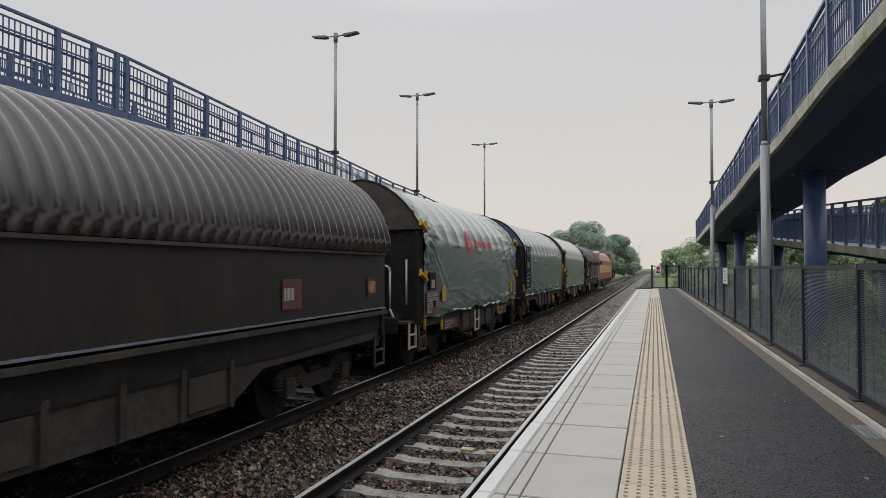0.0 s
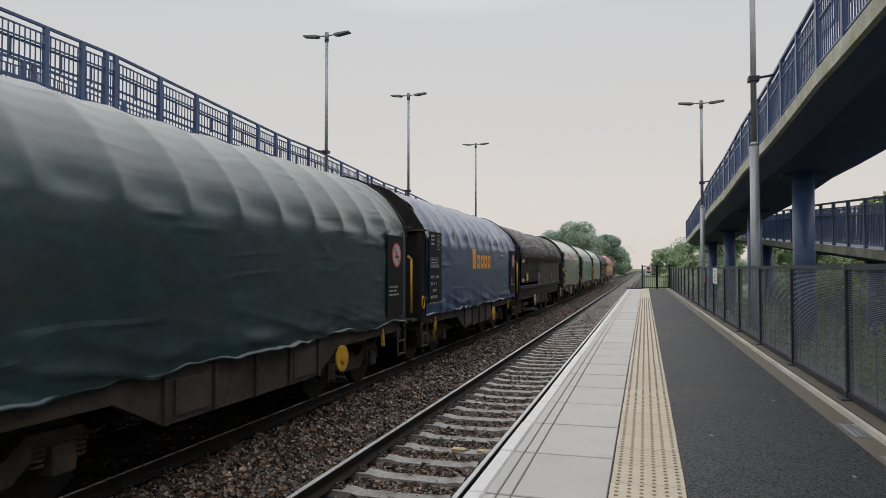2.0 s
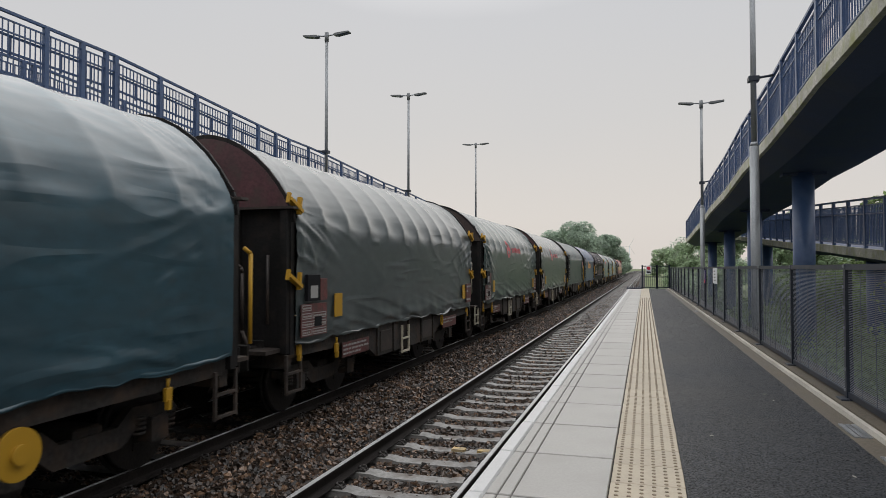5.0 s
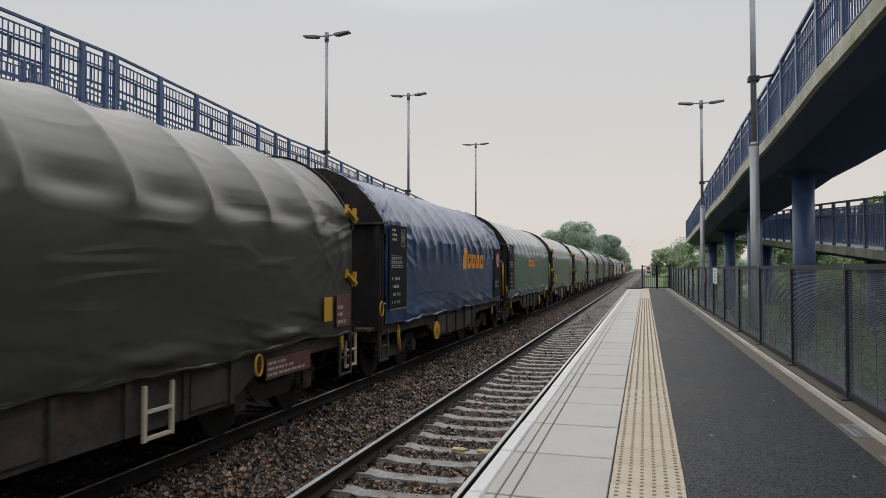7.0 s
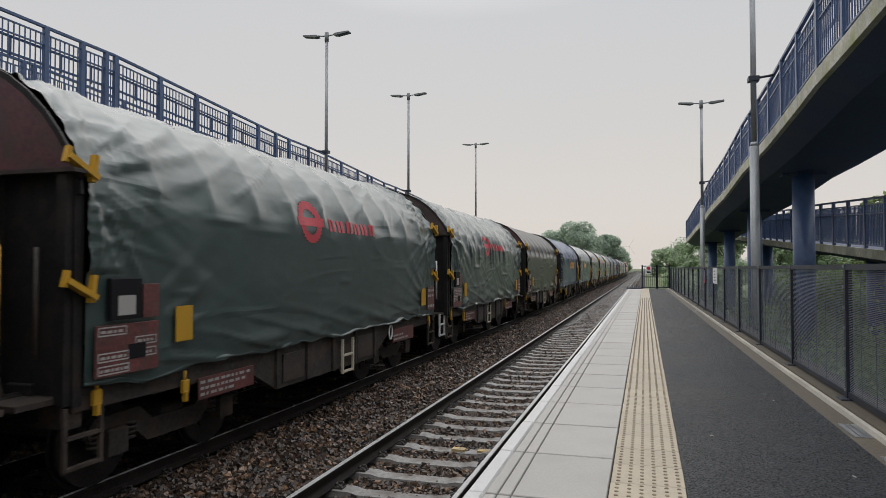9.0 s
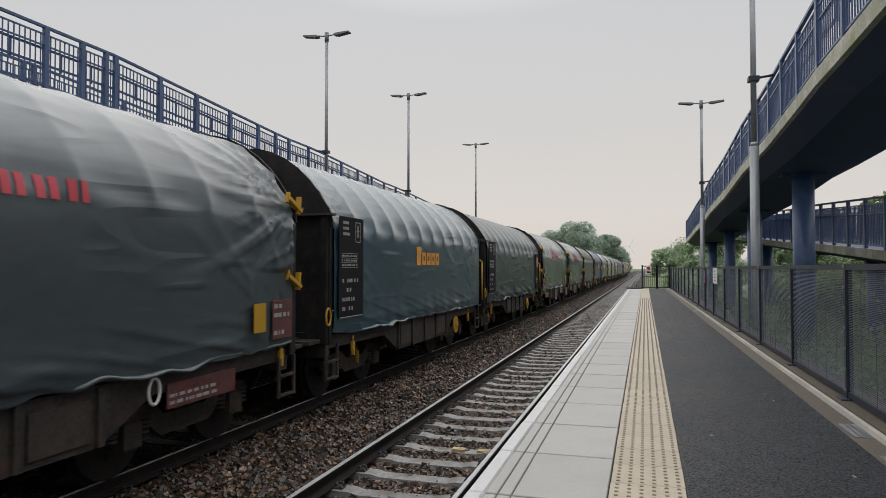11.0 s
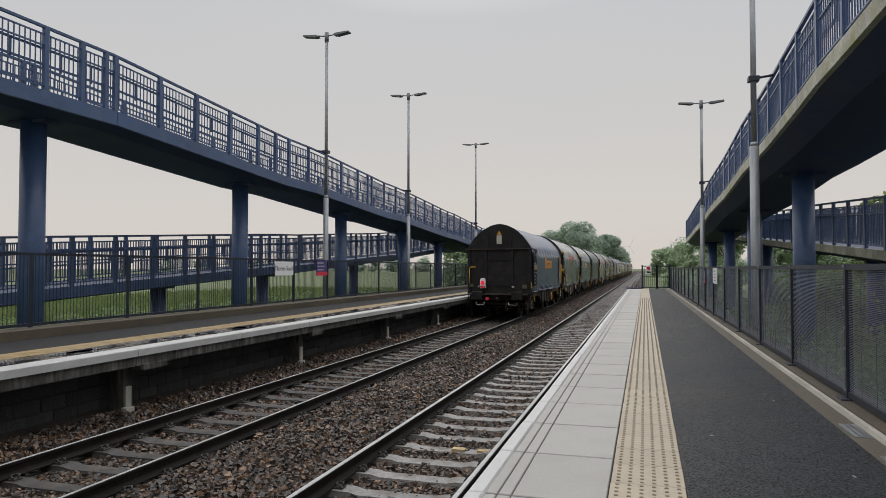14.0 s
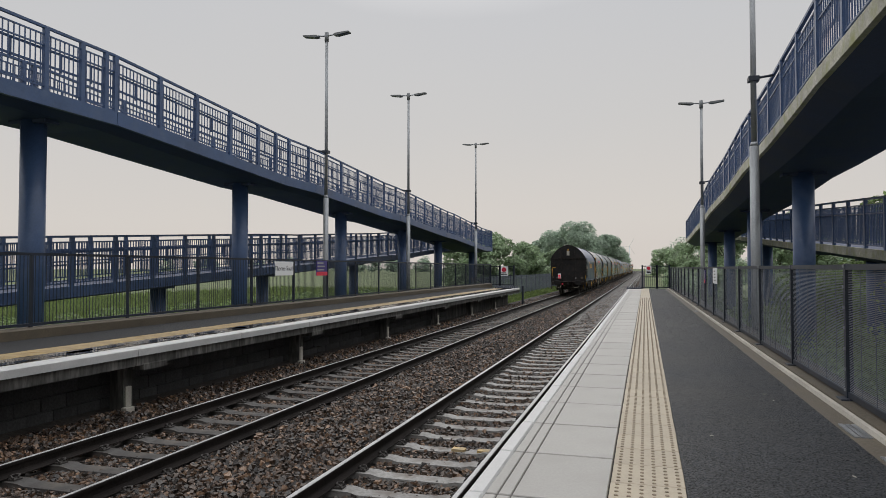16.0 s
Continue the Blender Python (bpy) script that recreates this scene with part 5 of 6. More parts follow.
def running_gear(wagon, length, wheel_list):
    half = length / 2
    s = Shape()
    for sx in (-1, 1):
        x0, x1 = sorted((sx * 1.22, sx * 1.34))
        belly = [(-half, 0.92), (-half, 1.10), (half, 1.10), (half, 0.92), (2.4, 0.90), (1.7, 0.55), (-1.7, 0.55), (-2.4, 0.90)]
        s.extrude(belly, "x", x0, x1)
        for y in (-1.7, -0.85, 0.0, 0.85, 1.7):
            a, b = sorted((sx * 1.33, sx * 1.38))
            s.box(a, b, y - 0.04, y + 0.04, 0.56, 1.10)
    s.box(-1.34, 1.34, -half, half, 1.02, 1.11)
    for y in (-half + 0.06, half - 0.06):
        s.box(-1.32, 1.32, y - 0.08, y + 0.08, 0.78, 1.12, 0.01)
    for y in (-0.9, 0.2, 1.1):
        s.tube((-0.5, y, 0.75), (0.5, y, 0.75), 0.17, n=14)
    part("underframe", s, MAT["gear"], wagon, "rust-brown and sooty underframe")
    for sx in (-1, 1):
        for ya, yb in ((-1.55, -0.95), (0.95, 1.6)):
            part("side_plate", Shape().box(*sorted((sx * 1.345, sx * 1.36)), ya, yb, 0.62, 1.0, 0.004), MAT["soot_brown"], wagon)
    for o in (-1, 1):
        b = part("bogie", BOGIE, None, wagon, "", pose(0, o * (half - 1.75), 0))
        for d in (-0.9, 0.9):
            w = part("wheelset", WHEEL, None, b, "", pose(0, d, 0.46))
            wheel_list.append((w, d))
        for sx in (-1, 1):
            part("buffer", BUFFER, None, wagon, "", pose(sx * 0.87, o * half, 1.0, 0, 0, 0 if o < 0 else 180))
        c = Shape()
        c.box(-0.05, 0.05, o * half, o * (half + 0.3), 0.92, 1.06)
        c.pipe([(0, o * (half + 0.25), 0.98), (0.02, o * (half + 0.45), 0.75), (0, o * (half + 0.58), 0.9)], 0.035, 6)
        c.pipe([(0.35, o * half, 0.9), (0.35, o * (half + 0.22), 0.6), (0.3, o * (half + 0.3), 0.45)], 0.025, 6)
        part("coupling", c, MAT["soot_brown"], wagon)
        for sx in (-1, 1):
            part("end_step", DARK_STEP, None, wagon, "", pose(sx * 1.38, o * (half - 0.1), 0.98))
    return wagon


WHEELS, TRAIN = [], []
STEP_AT = {16: -0.64, 17: -0.6, 21: 0.39, 22: -0.35, 24: 0.45, 27: -0.55}


def tarp_wagon(y0, length, cover, style, seed, label):
    w = thing("covered_wagon", label, "freight wagon", (XB, y0 + length / 2, 0), "freight wagons")
    half = length / 2
    running_gear(w, length, WHEELS)
    fit = (length - 0.10, seed, {"olive": 0.11, "teal": 0.06}.get(cover, 0.05), 8 if cover == "olive" else 11)
    part("tarpaulin", hood_cover(*fit), TARP[cover], w, "creased tarpaulin cover")
    part("hem_fold", hem_fold(*fit), TARP[cover], w, "turned-up hem of the tarpaulin")
    arch = {12: "blue", 13: "arch_brown", 17: "arch_brown", 22: "arch_brown", 27: "soot_brown"}.get(seed, "soot" if style == "company" else "maroon")
    for o in (-1, 1):
        end_wall(o * half, o, arch, w)
    rng = random.Random(seed)
    rail_mat = MAT["yellow" if style == "company" else "soot_brown"]
    pale_rear = seed in (13, 16, 17, 22, 27)
    for o in (-1, 1):
        y = o * (half + 0.28)
        if style == "company":
            hr = Shape().pipe([(-1.28, y, 1.5), (-1.28, y, 2.15), (-1.22, y, 2.22), (-1.0, y, 2.22)], 0.024, 8)
            part("handrail", hr, rail_mat, w)
            if o > 0:
                part("handrail", Shape().pipe([(1.46, y, 1.25), (1.46, y, 2.35), (1.40, y - 0.06, 2.42)], 0.026, 8), rail_mat, w)
        else:
            pale = (o < 0 and pale_rear) or (o > 0 and seed == 21)
            hm = MAT["handrail_white" if seed in (22, 27) else "pale_metal"] if pale else rail_mat
            tone = "pale painted handrail" if pale else ""
            hr = Shape().pipe([(0.92, y, 1.05), (0.80, y, 1.32), (0.80, y, 2.10), (0.78, y, 2.18), (0.70, y, 2.22), (0.15, y, 2.22)], 0.024, 8)
            part("handrail", hr, hm, w, tone)
            if pale:
                part("handrail", Shape().pipe([(0.15, y, 1.08), (0.15, y, 2.22)], 0.024, 8), hm, w, tone)
            if seed in (22, 27) and pale:
                part("handrail", Shape().pipe([(0.15, y, 1.55), (0.80, y, 1.55)], 0.018, 8), hm, w, tone)
            if pale:
                part("end_ladder", WHITE_STEP if seed in (22, 27) else LADDER, None, w, "pale end ladder", pose(1.30, y, 1.06))
            part("handrail", Shape().pipe([(1.12, y - o * 0.12, 1.4), (1.12, y - o * 0.12, 2.35)], 0.022, 8), hm, w, tone)
    for o in (-1, 1):
        part("end_platform", Shape().box(-1.3, 1.3, *sorted((o * (half + 0.02), o * (half + 0.5))), 1.02, 1.07), MAT["soot_brown"], w)
    x = 1.482
    if style == "company":
        data_panel(w, x - 0.012, -half + 0.15, 1.38, seed)
        part("ring", RING, None, w, "yellow lashing ring", pose(1.42, -half - 0.1, 1.42))
        for yy in (-half + 0.9, half - 1.1):
            part("brake_handle", HANDLE, None, w, "yellow brake handle", pose(1.36, yy, 0.88))
        part("brake_disc", DISC, None, w, "round yellow brake indicator", pose(1.37, {14: 1.8, 20: -1.85, 23: 1.47}.get(seed, 2.45), 0.72))
        part("brake_handle", HANDLE, None, w, "", pose(1.06, -half + 1.75, 0.62))
        if cover in ("blue", "tealblue") and seed != 12:
            orange_mark(w, 1.0 if cover == "blue" else 0.7, 2.42, fit, {20: 1.5, 23: 0.1}.get(seed, 0.0))
        if cover != "tealblue" and seed != 23:
            part("dark_panel", Shape().box(x - 0.02, x - 0.008, half - 1.1, half - 0.25, 1.25, 2.80, 0.003), MAT["plate_black"], w, "dark panel")
            writing(w, x - 0.007, half - 1.0, half - 0.45, 1.55, 1.85, 4, MAT["stencil"], seed + 40)
            warning_disc(w, x - 0.007, half - 0.65, 2.42)
        if seed == 23:
            part("panel_mark", Shape().box(x - 0.006, x - 0.002, -half + 0.28, -half + 1.08, 2.10, 2.32), MAT["graffiti"], w, "yellow-brown paint over the data panel")
            ya, yb = half - 0.85, half - 0.22
            p = part("painted_panel", Shape().box(x - 0.015, x, ya, yb, 1.3, 2.8, 0.003), MAT["graffiti"], w, "orange panel with painted white house shape")
            part("white_shape", Shape().extrude([(ya + 0.02, 1.36), (ya + 0.45, 1.36), (ya + 0.45, 1.75), (ya + 0.24, 2.0), (ya + 0.02, 1.72)], "x", x + 0.001, x + 0.005), MAT["stencil"], p)
            part("dark_shape", Shape().tube((x + 0.001, ya + 0.35, 2.45), (x + 0.005, ya + 0.35, 2.45), 0.17, n=20).box(x + 0.004, x + 0.008, ya + 0.12, ya + 0.34, 1.45, 1.62), MAT["soot_brown"], p)
    else:
        cell_plate(w, x - 0.012, -half + 0.12, -half + 0.92, 1.20, 1.66, seed)
        box = part("document_box", Shape().box(x - 0.03, x + 0.02, -half + 0.28, -half + 0.66, 1.70, 2.08, 0.01), MAT["plate_black"], w, "black document box")
        part("paper", Shape().box(x + 0.021, x + 0.024, -half + 0.36, -half + 0.58, 1.74, 1.92), MAT["stencil"], box, "white paper behind the box's window")
        part("side_board", Shape().box(x - 0.012, x + 0.004, -half + 0.70, -half + 0.92, 1.70, 2.02, 0.003), MAT["plate_red"], w, "dark red side board")
        part("tally_plate", TALLY, None, w, "yellow plate", pose(x, -half + 1.3, 1.6))
        plate(w, x - 0.02, half - 0.62, half - 0.12, 1.25, 1.75, MAT["plate_red"], 4, seed + 2, "dark red data plate")
        part("tally_plate", TALLY, None, w, "yellow plate", pose(x, half - 0.95, 1.55))
        plate(w, 1.365, half - 2.5, half - 1.3, 0.72, 0.98, MAT["plate_red"], 3, seed + 3, "faded red lettered solebar plate")
        plate(w, 1.365, -half + 1.7, -half + 2.8, 0.72, 0.96, MAT["plate_red"], 3, seed + 5, "faded red lettered solebar plate")
        for o in (-1, 1):
            for z in (1.95, 3.0):
                part("latch", LATCH, None, w, "yellow cover latch", pose(1.42, o * (half + 0.02), z, 0, 0, 0 if o < 0 else 180) if o < 0 else pose(1.42, half - 0.05, z))
            part("brake_handle", HANDLE, None, w, "yellow hook", pose(1.36, o * (half - 0.25), 1.02))
        part("step", LADDER, None, w, "pale access step", pose(1.40, STEP_AT.get(seed, -0.3), 1.02))
        part("hand_wheel", WHITE_RING if seed in (16, 24, 27) else RING, None, w, "pale hand wheel" if seed in (16, 24, 27) else "yellow hand wheel", pose(1.42, half - 2.75, 0.95))
        part("brake_handle", HANDLE, None, w, "", pose(1.37, -half + 1.45, 0.92))
        if style == "ring":
            red_mark(w, -1.0 + rng.uniform(-0.3, 0.3), 2.85, 0.95, fit)
    TRAIN.append((w, y0 + length / 2))
    return w


def hood_wagon(y0, length, label):
    w = thing("hood_wagon", label, "freight wagon", (XB, y0 + length / 2, 0), "freight wagons")
    half = length / 2
    running_gear(w, length, WHEELS)
    for k, (a, b, d, z, n) in enumerate(((-half, -1.62, 0.02, 1.46, 20), (-1.72, 2.35, -0.03, 2.4, 18), (2.25, half, 0.02, 2.4, 17))):
        h = part("steel_hood", ribbed_hood(a, b, d, z, n), MAT["hood"], w, "ribbed brown steel hood section")
    for sx in (-1, 1):
        part("side_panel", Shape().box(*sorted((sx * 1.38, sx * 1.42)), -1.62, half, 1.46, 2.44, 0.004), MAT["hood_side"], w, "flat dark brown side panel")
        part("sill_rail", Shape().box(*sorted((sx * 1.40, sx * 1.50)), -half, half, 1.36, 1.42), MAT["gear"], w)
        part("deep_solebar", Shape().extrude([(-half, 1.10), (-half, 1.36), (half, 1.36), (half, 1.10), (half - 3.0, 1.02), (-half + 3.0, 1.02)], "x", *sorted((sx * 1.30, sx * 1.37))), MAT["soot"], w, "deep sooty side beam")
        part("sill_rail", Shape().box(*sorted((sx * 1.40, sx * 1.47)), -half, half, 1.455, 1.475), MAT["mesh"], w)
        part("guide_rail", Shape().box(*sorted((sx * 1.42, sx * 1.475)), -1.62, half, 2.40, 2.44), MAT["soot_brown"], w)
    for zz in (1.70, 2.45):
        part("hinge", Shape().box(1.47, 1.56, -half + 0.1, -half + 0.22, zz - 0.06, zz + 0.06, 0.008), MAT["pale_metal"], w)
    for xx in (0.55, -0.45):
        part("reflector", Shape().extrude([(xx - 0.05, 3.3), (xx + 0.06, 3.3), (xx + 0.12, 3.62), (xx + 0.01, 3.62)], "y", -half - 0.06, -half - 0.05), MAT["stencil"], w, "pale reflective strip")
    for o in (-1, 1):
        end_wall(o * half, o, "soot", w, [(px * 1.02, pz + 0.03) for px, pz in ROUND])
    plate(w, 1.52, -half + 0.75, -half + 1.35, 1.60, 2.00, MAT["soot_brown"], 2, 3, "rusty data plate")
    plate(w, 1.534, -half + 0.85, -half + 1.2, 1.70, 1.93, MAT["logo_orange"], 1, 4, "faded orange label")
    plate(w, 1.52, -2.15, -1.66, 1.58, 2.00, MAT["plate_red"], 1, 5, "dark red plate")
    plate(w, 1.43, half - 0.75, half - 0.40, 1.68, 2.02, MAT["soot_brown"], 1, 6, "rusty data plate")
    plate(w, 1.443, half - 0.70, half - 0.45, 1.75, 1.95, MAT["graffiti"], 1, 8, "faded orange label")
    plate(w, 1.43, half - 3.5, half - 3.0, 1.62, 2.02, MAT["plate_red"], 1, 9, "dark red plate")
    s = Shape()
    s.pipe([(1.40, -2.3 + 0.24 * math.cos(a * math.pi / 10), 0.78 + 0.24 * math.sin(a * math.pi / 10)) for a in range(21)], 0.022, 6)
    for a in range(3):
        q = a * math.pi / 3
        s.bar((1.40, -2.3 - 0.22 * math.cos(q), 0.78 - 0.22 * math.sin(q)), (1.40, -2.3 + 0.22 * math.cos(q), 0.78 + 0.22 * math.sin(q)), 0.03, 0.02)
    part("hand_wheel", s, MAT["pale_metal"], w, "pale brake hand wheel")
    TRAIN.append((w, y0 + length / 2))
    return w


def locomotive(y0, length):
    w = thing("diesel_locomotive", "red heavy diesel locomotive with a gold side stripe", "locomotive", (XB, y0 + length / 2, 0))
    half = length / 2
    body = Shape()
    body.extrude([(1.32, 1.15), (1.32, 2.9), (1.1, 3.45), (0.7, 3.8), (-0.7, 3.8), (-1.1, 3.45), (-1.32, 2.9), (-1.32, 1.15)], "y", -half + 2.6, half - 2.6)
    part("body", body, MAT["loco_red"], w)
    for o in (-1, 1):
        cab = Shape()
        side = [(o * (half - 2.62), 1.1), (o * (half - 0.35), 1.1), (o * (half - 0.15), 2.1), (o * (half - 0.75), 3.5), (o * (half - 2.62), 3.75)]
        cab.extrude(side, "x", -1.3, 1.3)
        c = part("cab", cab, MAT["loco_red"], w, "red cab")
        for sx in (-1, 1):
            p, q = sorted((sx * 0.1, sx * 1.1))
            gl = Shape()
            gl.extrude([(o * (half - 0.22), 2.3), (o * (half - 0.26), 2.3), (o * (half - 0.64), 3.2), (o * (half - 0.60), 3.2)], "x", p, q)
            part("windscreen", gl, MAT["glass"], c, "dark cab glass")
            part("side_window", Shape().box(*sorted((sx * 1.295, sx * 1.31)), *sorted((o * (half - 1.2), o * (half - 1.9))), 2.3, 3.0), MAT["glass"], c)
        b = Shape().box(-1.25, 1.25, *sorted((o * (half - 0.1), o * (half - 0.35))), 0.75, 1.2, 0.02)
        part("buffer_beam", b, MAT["soot"], w)
        for sx in (-1, 1):
            part("buffer", BUFFER, None, w, "", pose(sx * 0.87, o * (half - 0.1), 1.0, 0, 0, 0 if o < 0 else 180))
        bg = Shape()
        yc = o * (half - 4.2)
        for sx in (-1, 1):
            bg.box(*sorted((sx * 0.95, sx * 1.15)), yc - 2.4, yc + 2.4, 0.45, 0.95, 0.05)
        part("bogie", bg, MAT["soot"], w)
        for d in (-1.8, 0, 1.8):
            part("wheelset", WHEEL, None, w, "", pose(0, yc + d, 0.5))
    band = Shape()
    for sx in (-1, 1):
        band.box(*sorted((sx * 1.322, sx * 1.33)), -half + 2.7, half - 2.7, 1.75, 2.45)
    part("side_band", band, MAT["loco_gold"], w, "gold side stripe")
    part("underframe", Shape().box(-1.3, 1.3, -half + 0.3, half - 0.3, 0.95, 1.15).box(-1.2, 1.2, -3, 3, 0.35, 0.95, 0.05), MAT["soot"], w)
    gr = Shape()
    for k in range(8):
        for sx in (-1, 1):
            gr.box(*sorted((sx * 1.32, sx * 1.335)), -half + 3.2 + k * 0.3, -half + 3.4 + k * 0.3, 2.5, 2.85)
    tagged(part("grille", gr, MAT["soot"], w), kind="stuff")
    TRAIN.append((w, y0 + length / 2))
    return w


RIBBED = "brown steel wagon with a ribbed telescopic hood"
GREEN = "steel wagon under a creased grey-green tarpaulin with a red mark"
locomotive(60.6, 21.4)
hood_wagon(48.9, 10.9, RIBBED)
tarp_wagon(37.2, 10.3, "lightgreen", "plain", 11, "steel wagon under a pale green tarpaulin")
tarp_wagon(25.2, 10.6, "tealblue", "company", 12, "steel wagon under a teal-green tarpaulin with dark ends")
tarp_wagon(13.5, 9.9, "lightgreen", "ring", 13, GREEN)
hood_wagon(-1.05, 12.4, RIBBED)
tarp_wagon(-12.95, 10.8, "blue", "company", 14, "steel wagon under a blue tarpaulin with an orange mark")
tarp_wagon(-24.95, 10.7, "teal", "company", 15, "steel wagon under a stained dark teal tarpaulin")
tarp_wagon(-36.48, 10.23, "grey", "ring", 16, "steel wagon under a grey tarpaulin with a faded red mark")
tarp_wagon(-48.2, 10.05, "green", "ring", 17, GREEN)
tarp_wagon(-59.6, 9.9, "grey", "plain", 18, "steel wagon under a plain grey tarpaulin")
tarp_wagon(-71.6, 10.6, "tealblue", "company", 19, "steel wagon under a teal-blue tarpaulin with a small orange mark")
tarp_wagon(-83.4, 10.55, "blue", "company", 20, "steel wagon under a wrinkled blue tarpaulin with an orange mark")
tarp_wagon(-94.8, 9.9, "olive", "plain", 21, "steel wagon under a scalloped olive tarpaulin")
tarp_wagon(-106.15, 9.75, "green", "ring", 22, GREEN)
tarp_wagon(-117.7, 10.2, "green", "ring", 24, GREEN)
tarp_wagon(-129.3, 10.5, "teal", "company", 25, "steel wagon under a stained dark teal tarpaulin")
tarp_wagon(-140.0, 9.7, "tealblue", "company", 26, "steel wagon under a teal-blue tarpaulin with a small orange mark")
tarp_wagon(-151.35, 10.15, "greyblue", "ring", 27, "steel wagon under a creased blue-grey tarpaulin with a red mark")
last = tarp_wagon(-162.75, 10.1, "blue", "company", 23, "last wagon under a blue tarpaulin, with a tail lamp")

# ---------------- trees and scrub ----------------


def leaves(clumps, count, size, seed):
    rng = np.random.default_rng(seed)
    c = np.array([k[:3] for k in clumps], float)
    r = np.array([k[3:] for k in clumps], float)
    w = (r[:, 0] * r[:, 1]) ** 1.0
    pick = rng.choice(len(clumps), count, p=w / w.sum())
    d = rng.normal(size=(count, 3))
    d /= np.linalg.norm(d, axis=1, keepdims=True)
    rad = rng.uniform(0.55, 1.05, (count, 1)) ** 0.6
    p = c[pick] + d * r[pick] * rad
    nrm = d * 0.7 + np.array([0, 0, 0.7]) + rng.normal(size=(count, 3)) * 0.45
    u = np.cross(nrm, rng.normal(size=(count, 3)))
    u /= np.linalg.norm(u, axis=1, keepdims=True) + 1e-6
    v = np.cross(nrm, u)
    v /= np.linalg.norm(v, axis=1, keepdims=True) + 1e-6
    s = size * rng.uniform(0.55, 1.3, (count, 1))
    pts = np.stack([p - u * s, p - v * s * 0.5, p + u * s, p + v * s * 0.5], 1).reshape(-1, 3)
    faces = np.arange(count * 4).reshape(-1, 4)
    me = bpy.data.meshes.new("crown")
    me.from_pydata(pts, [], faces)
    return me


def tree(x, y, height, spread, seed, material, count=7000, size=0.22, low=0.12, label="leafy green tree beside the railway", z0=-0.75):
    rng = random.Random(seed)
    t = thing("tree", label, "tree", (x, y, z0), "trees")
    s = Shape()
    top = height * 0.62
    lean = (rng.uniform(-0.04, 0.04) * height, rng.uniform(-0.04, 0.04) * height)
    s.tube((0, 0, 0), (lean[0] * 0.5, lean[1] * 0.5, top * 0.5), 0.022 * height, 0.016 * height, 9)
    s.tube((lean[0] * 0.5, lean[1] * 0.5, top * 0.5), (lean[0], lean[1], top), 0.016 * height, 0.008 * height, 9)
    clumps = []
    n = 13
    for k in range(n):
        a, h = rng.uniform(0, 6.28), rng.uniform(low + 0.14, 0.90) * height
        q = (h / height - low) / (1 - low)
        reach = spread * 0.5 * math.sqrt(max(0.05, 1 - (2 * q - 0.85) ** 2 * 0.9)) * rng.uniform(0.45, 0.85)
        cx, cy = math.cos(a) * reach, math.sin(a) * reach
        cr = spread * rng.uniform(0.15, 0.26)
        clumps.append((cx, cy, h, cr, cr, cr * rng.uniform(0.6, 0.9)))
        zb = min(h * 0.6, top)
        s.tube((lean[0] * zb / top, lean[1] * zb / top, zb), (cx, cy, h), 0.007 * height, 0.003 * height, 6)
    clumps.append((lean[0], lean[1], height * 0.86, spread * 0.2, spread * 0.2, height * 0.13))
    part("trunk", s, MAT["bark"], t)
    me = leaves(clumps, count, size, seed)
    me.materials.append(MAT[material])
    part("crown", me, None, t)
    return t


def shrub(x, y, z, w, h, seed, material, count=1500, size=0.12, label="tangled green bramble scrub on the bank"):
    rng = random.Random(seed)
    t = thing("shrub", label, "shrub", (x, y, z), "scrub")
    clumps, s = [], Shape()
    for k in range(7):
        a = rng.uniform(0, 6.28)
        cx, cy, cz = math.cos(a) * w * 0.33 * rng.random(), math.sin(a) * w * 0.33 * rng.random(), h * rng.uniform(0.3, 0.78)
        clumps.append((cx, cy, cz, w * 0.24, w * 0.24, h * 0.24))
        s.tube((cx * 0.2, cy * 0.2, 0), (cx, cy, cz), 0.02, 0.008, 5)
    part("stems", s, MAT["bark"], t)
    me = leaves(clumps, count, size, seed)
    me.materials.append(MAT[material])
    part("foliage", me, None, t)


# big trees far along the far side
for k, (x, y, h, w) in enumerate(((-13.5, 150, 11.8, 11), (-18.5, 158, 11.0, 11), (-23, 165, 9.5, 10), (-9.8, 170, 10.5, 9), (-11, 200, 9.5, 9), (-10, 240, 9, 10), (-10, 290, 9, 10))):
    tree(x, y, h + 0.8, w, 100 + k, "leaf_deep_haze", 13000, 0.30, 0.05, "large broad green tree beside the line, leaf colour paled for haze")
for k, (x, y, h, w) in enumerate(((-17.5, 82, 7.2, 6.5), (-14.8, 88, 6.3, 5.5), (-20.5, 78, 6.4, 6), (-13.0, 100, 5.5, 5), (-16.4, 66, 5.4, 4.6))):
    tree(x, y, h, w, 200 + k, "leaf_far_haze", 6000, 0.24, 0.04, "young bushy green tree past the ramp")
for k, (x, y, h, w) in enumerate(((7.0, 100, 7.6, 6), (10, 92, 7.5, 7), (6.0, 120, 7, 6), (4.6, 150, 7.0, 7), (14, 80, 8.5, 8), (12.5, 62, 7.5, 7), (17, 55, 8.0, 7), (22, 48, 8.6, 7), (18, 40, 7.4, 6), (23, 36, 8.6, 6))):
    tree(x, y, h, w, 300 + k, "leaf_far_haze" if y > 60 else "leaf", 7000, 0.24, 0.05, "green hedgerow tree behind the near ramp")
tree(7.4, 135, 9.0, 6, 399, "leaf_deep_haze", 1300, 0.2, 0.35, "thin open-crowned tree in the distance")
rng = random.Random(8)
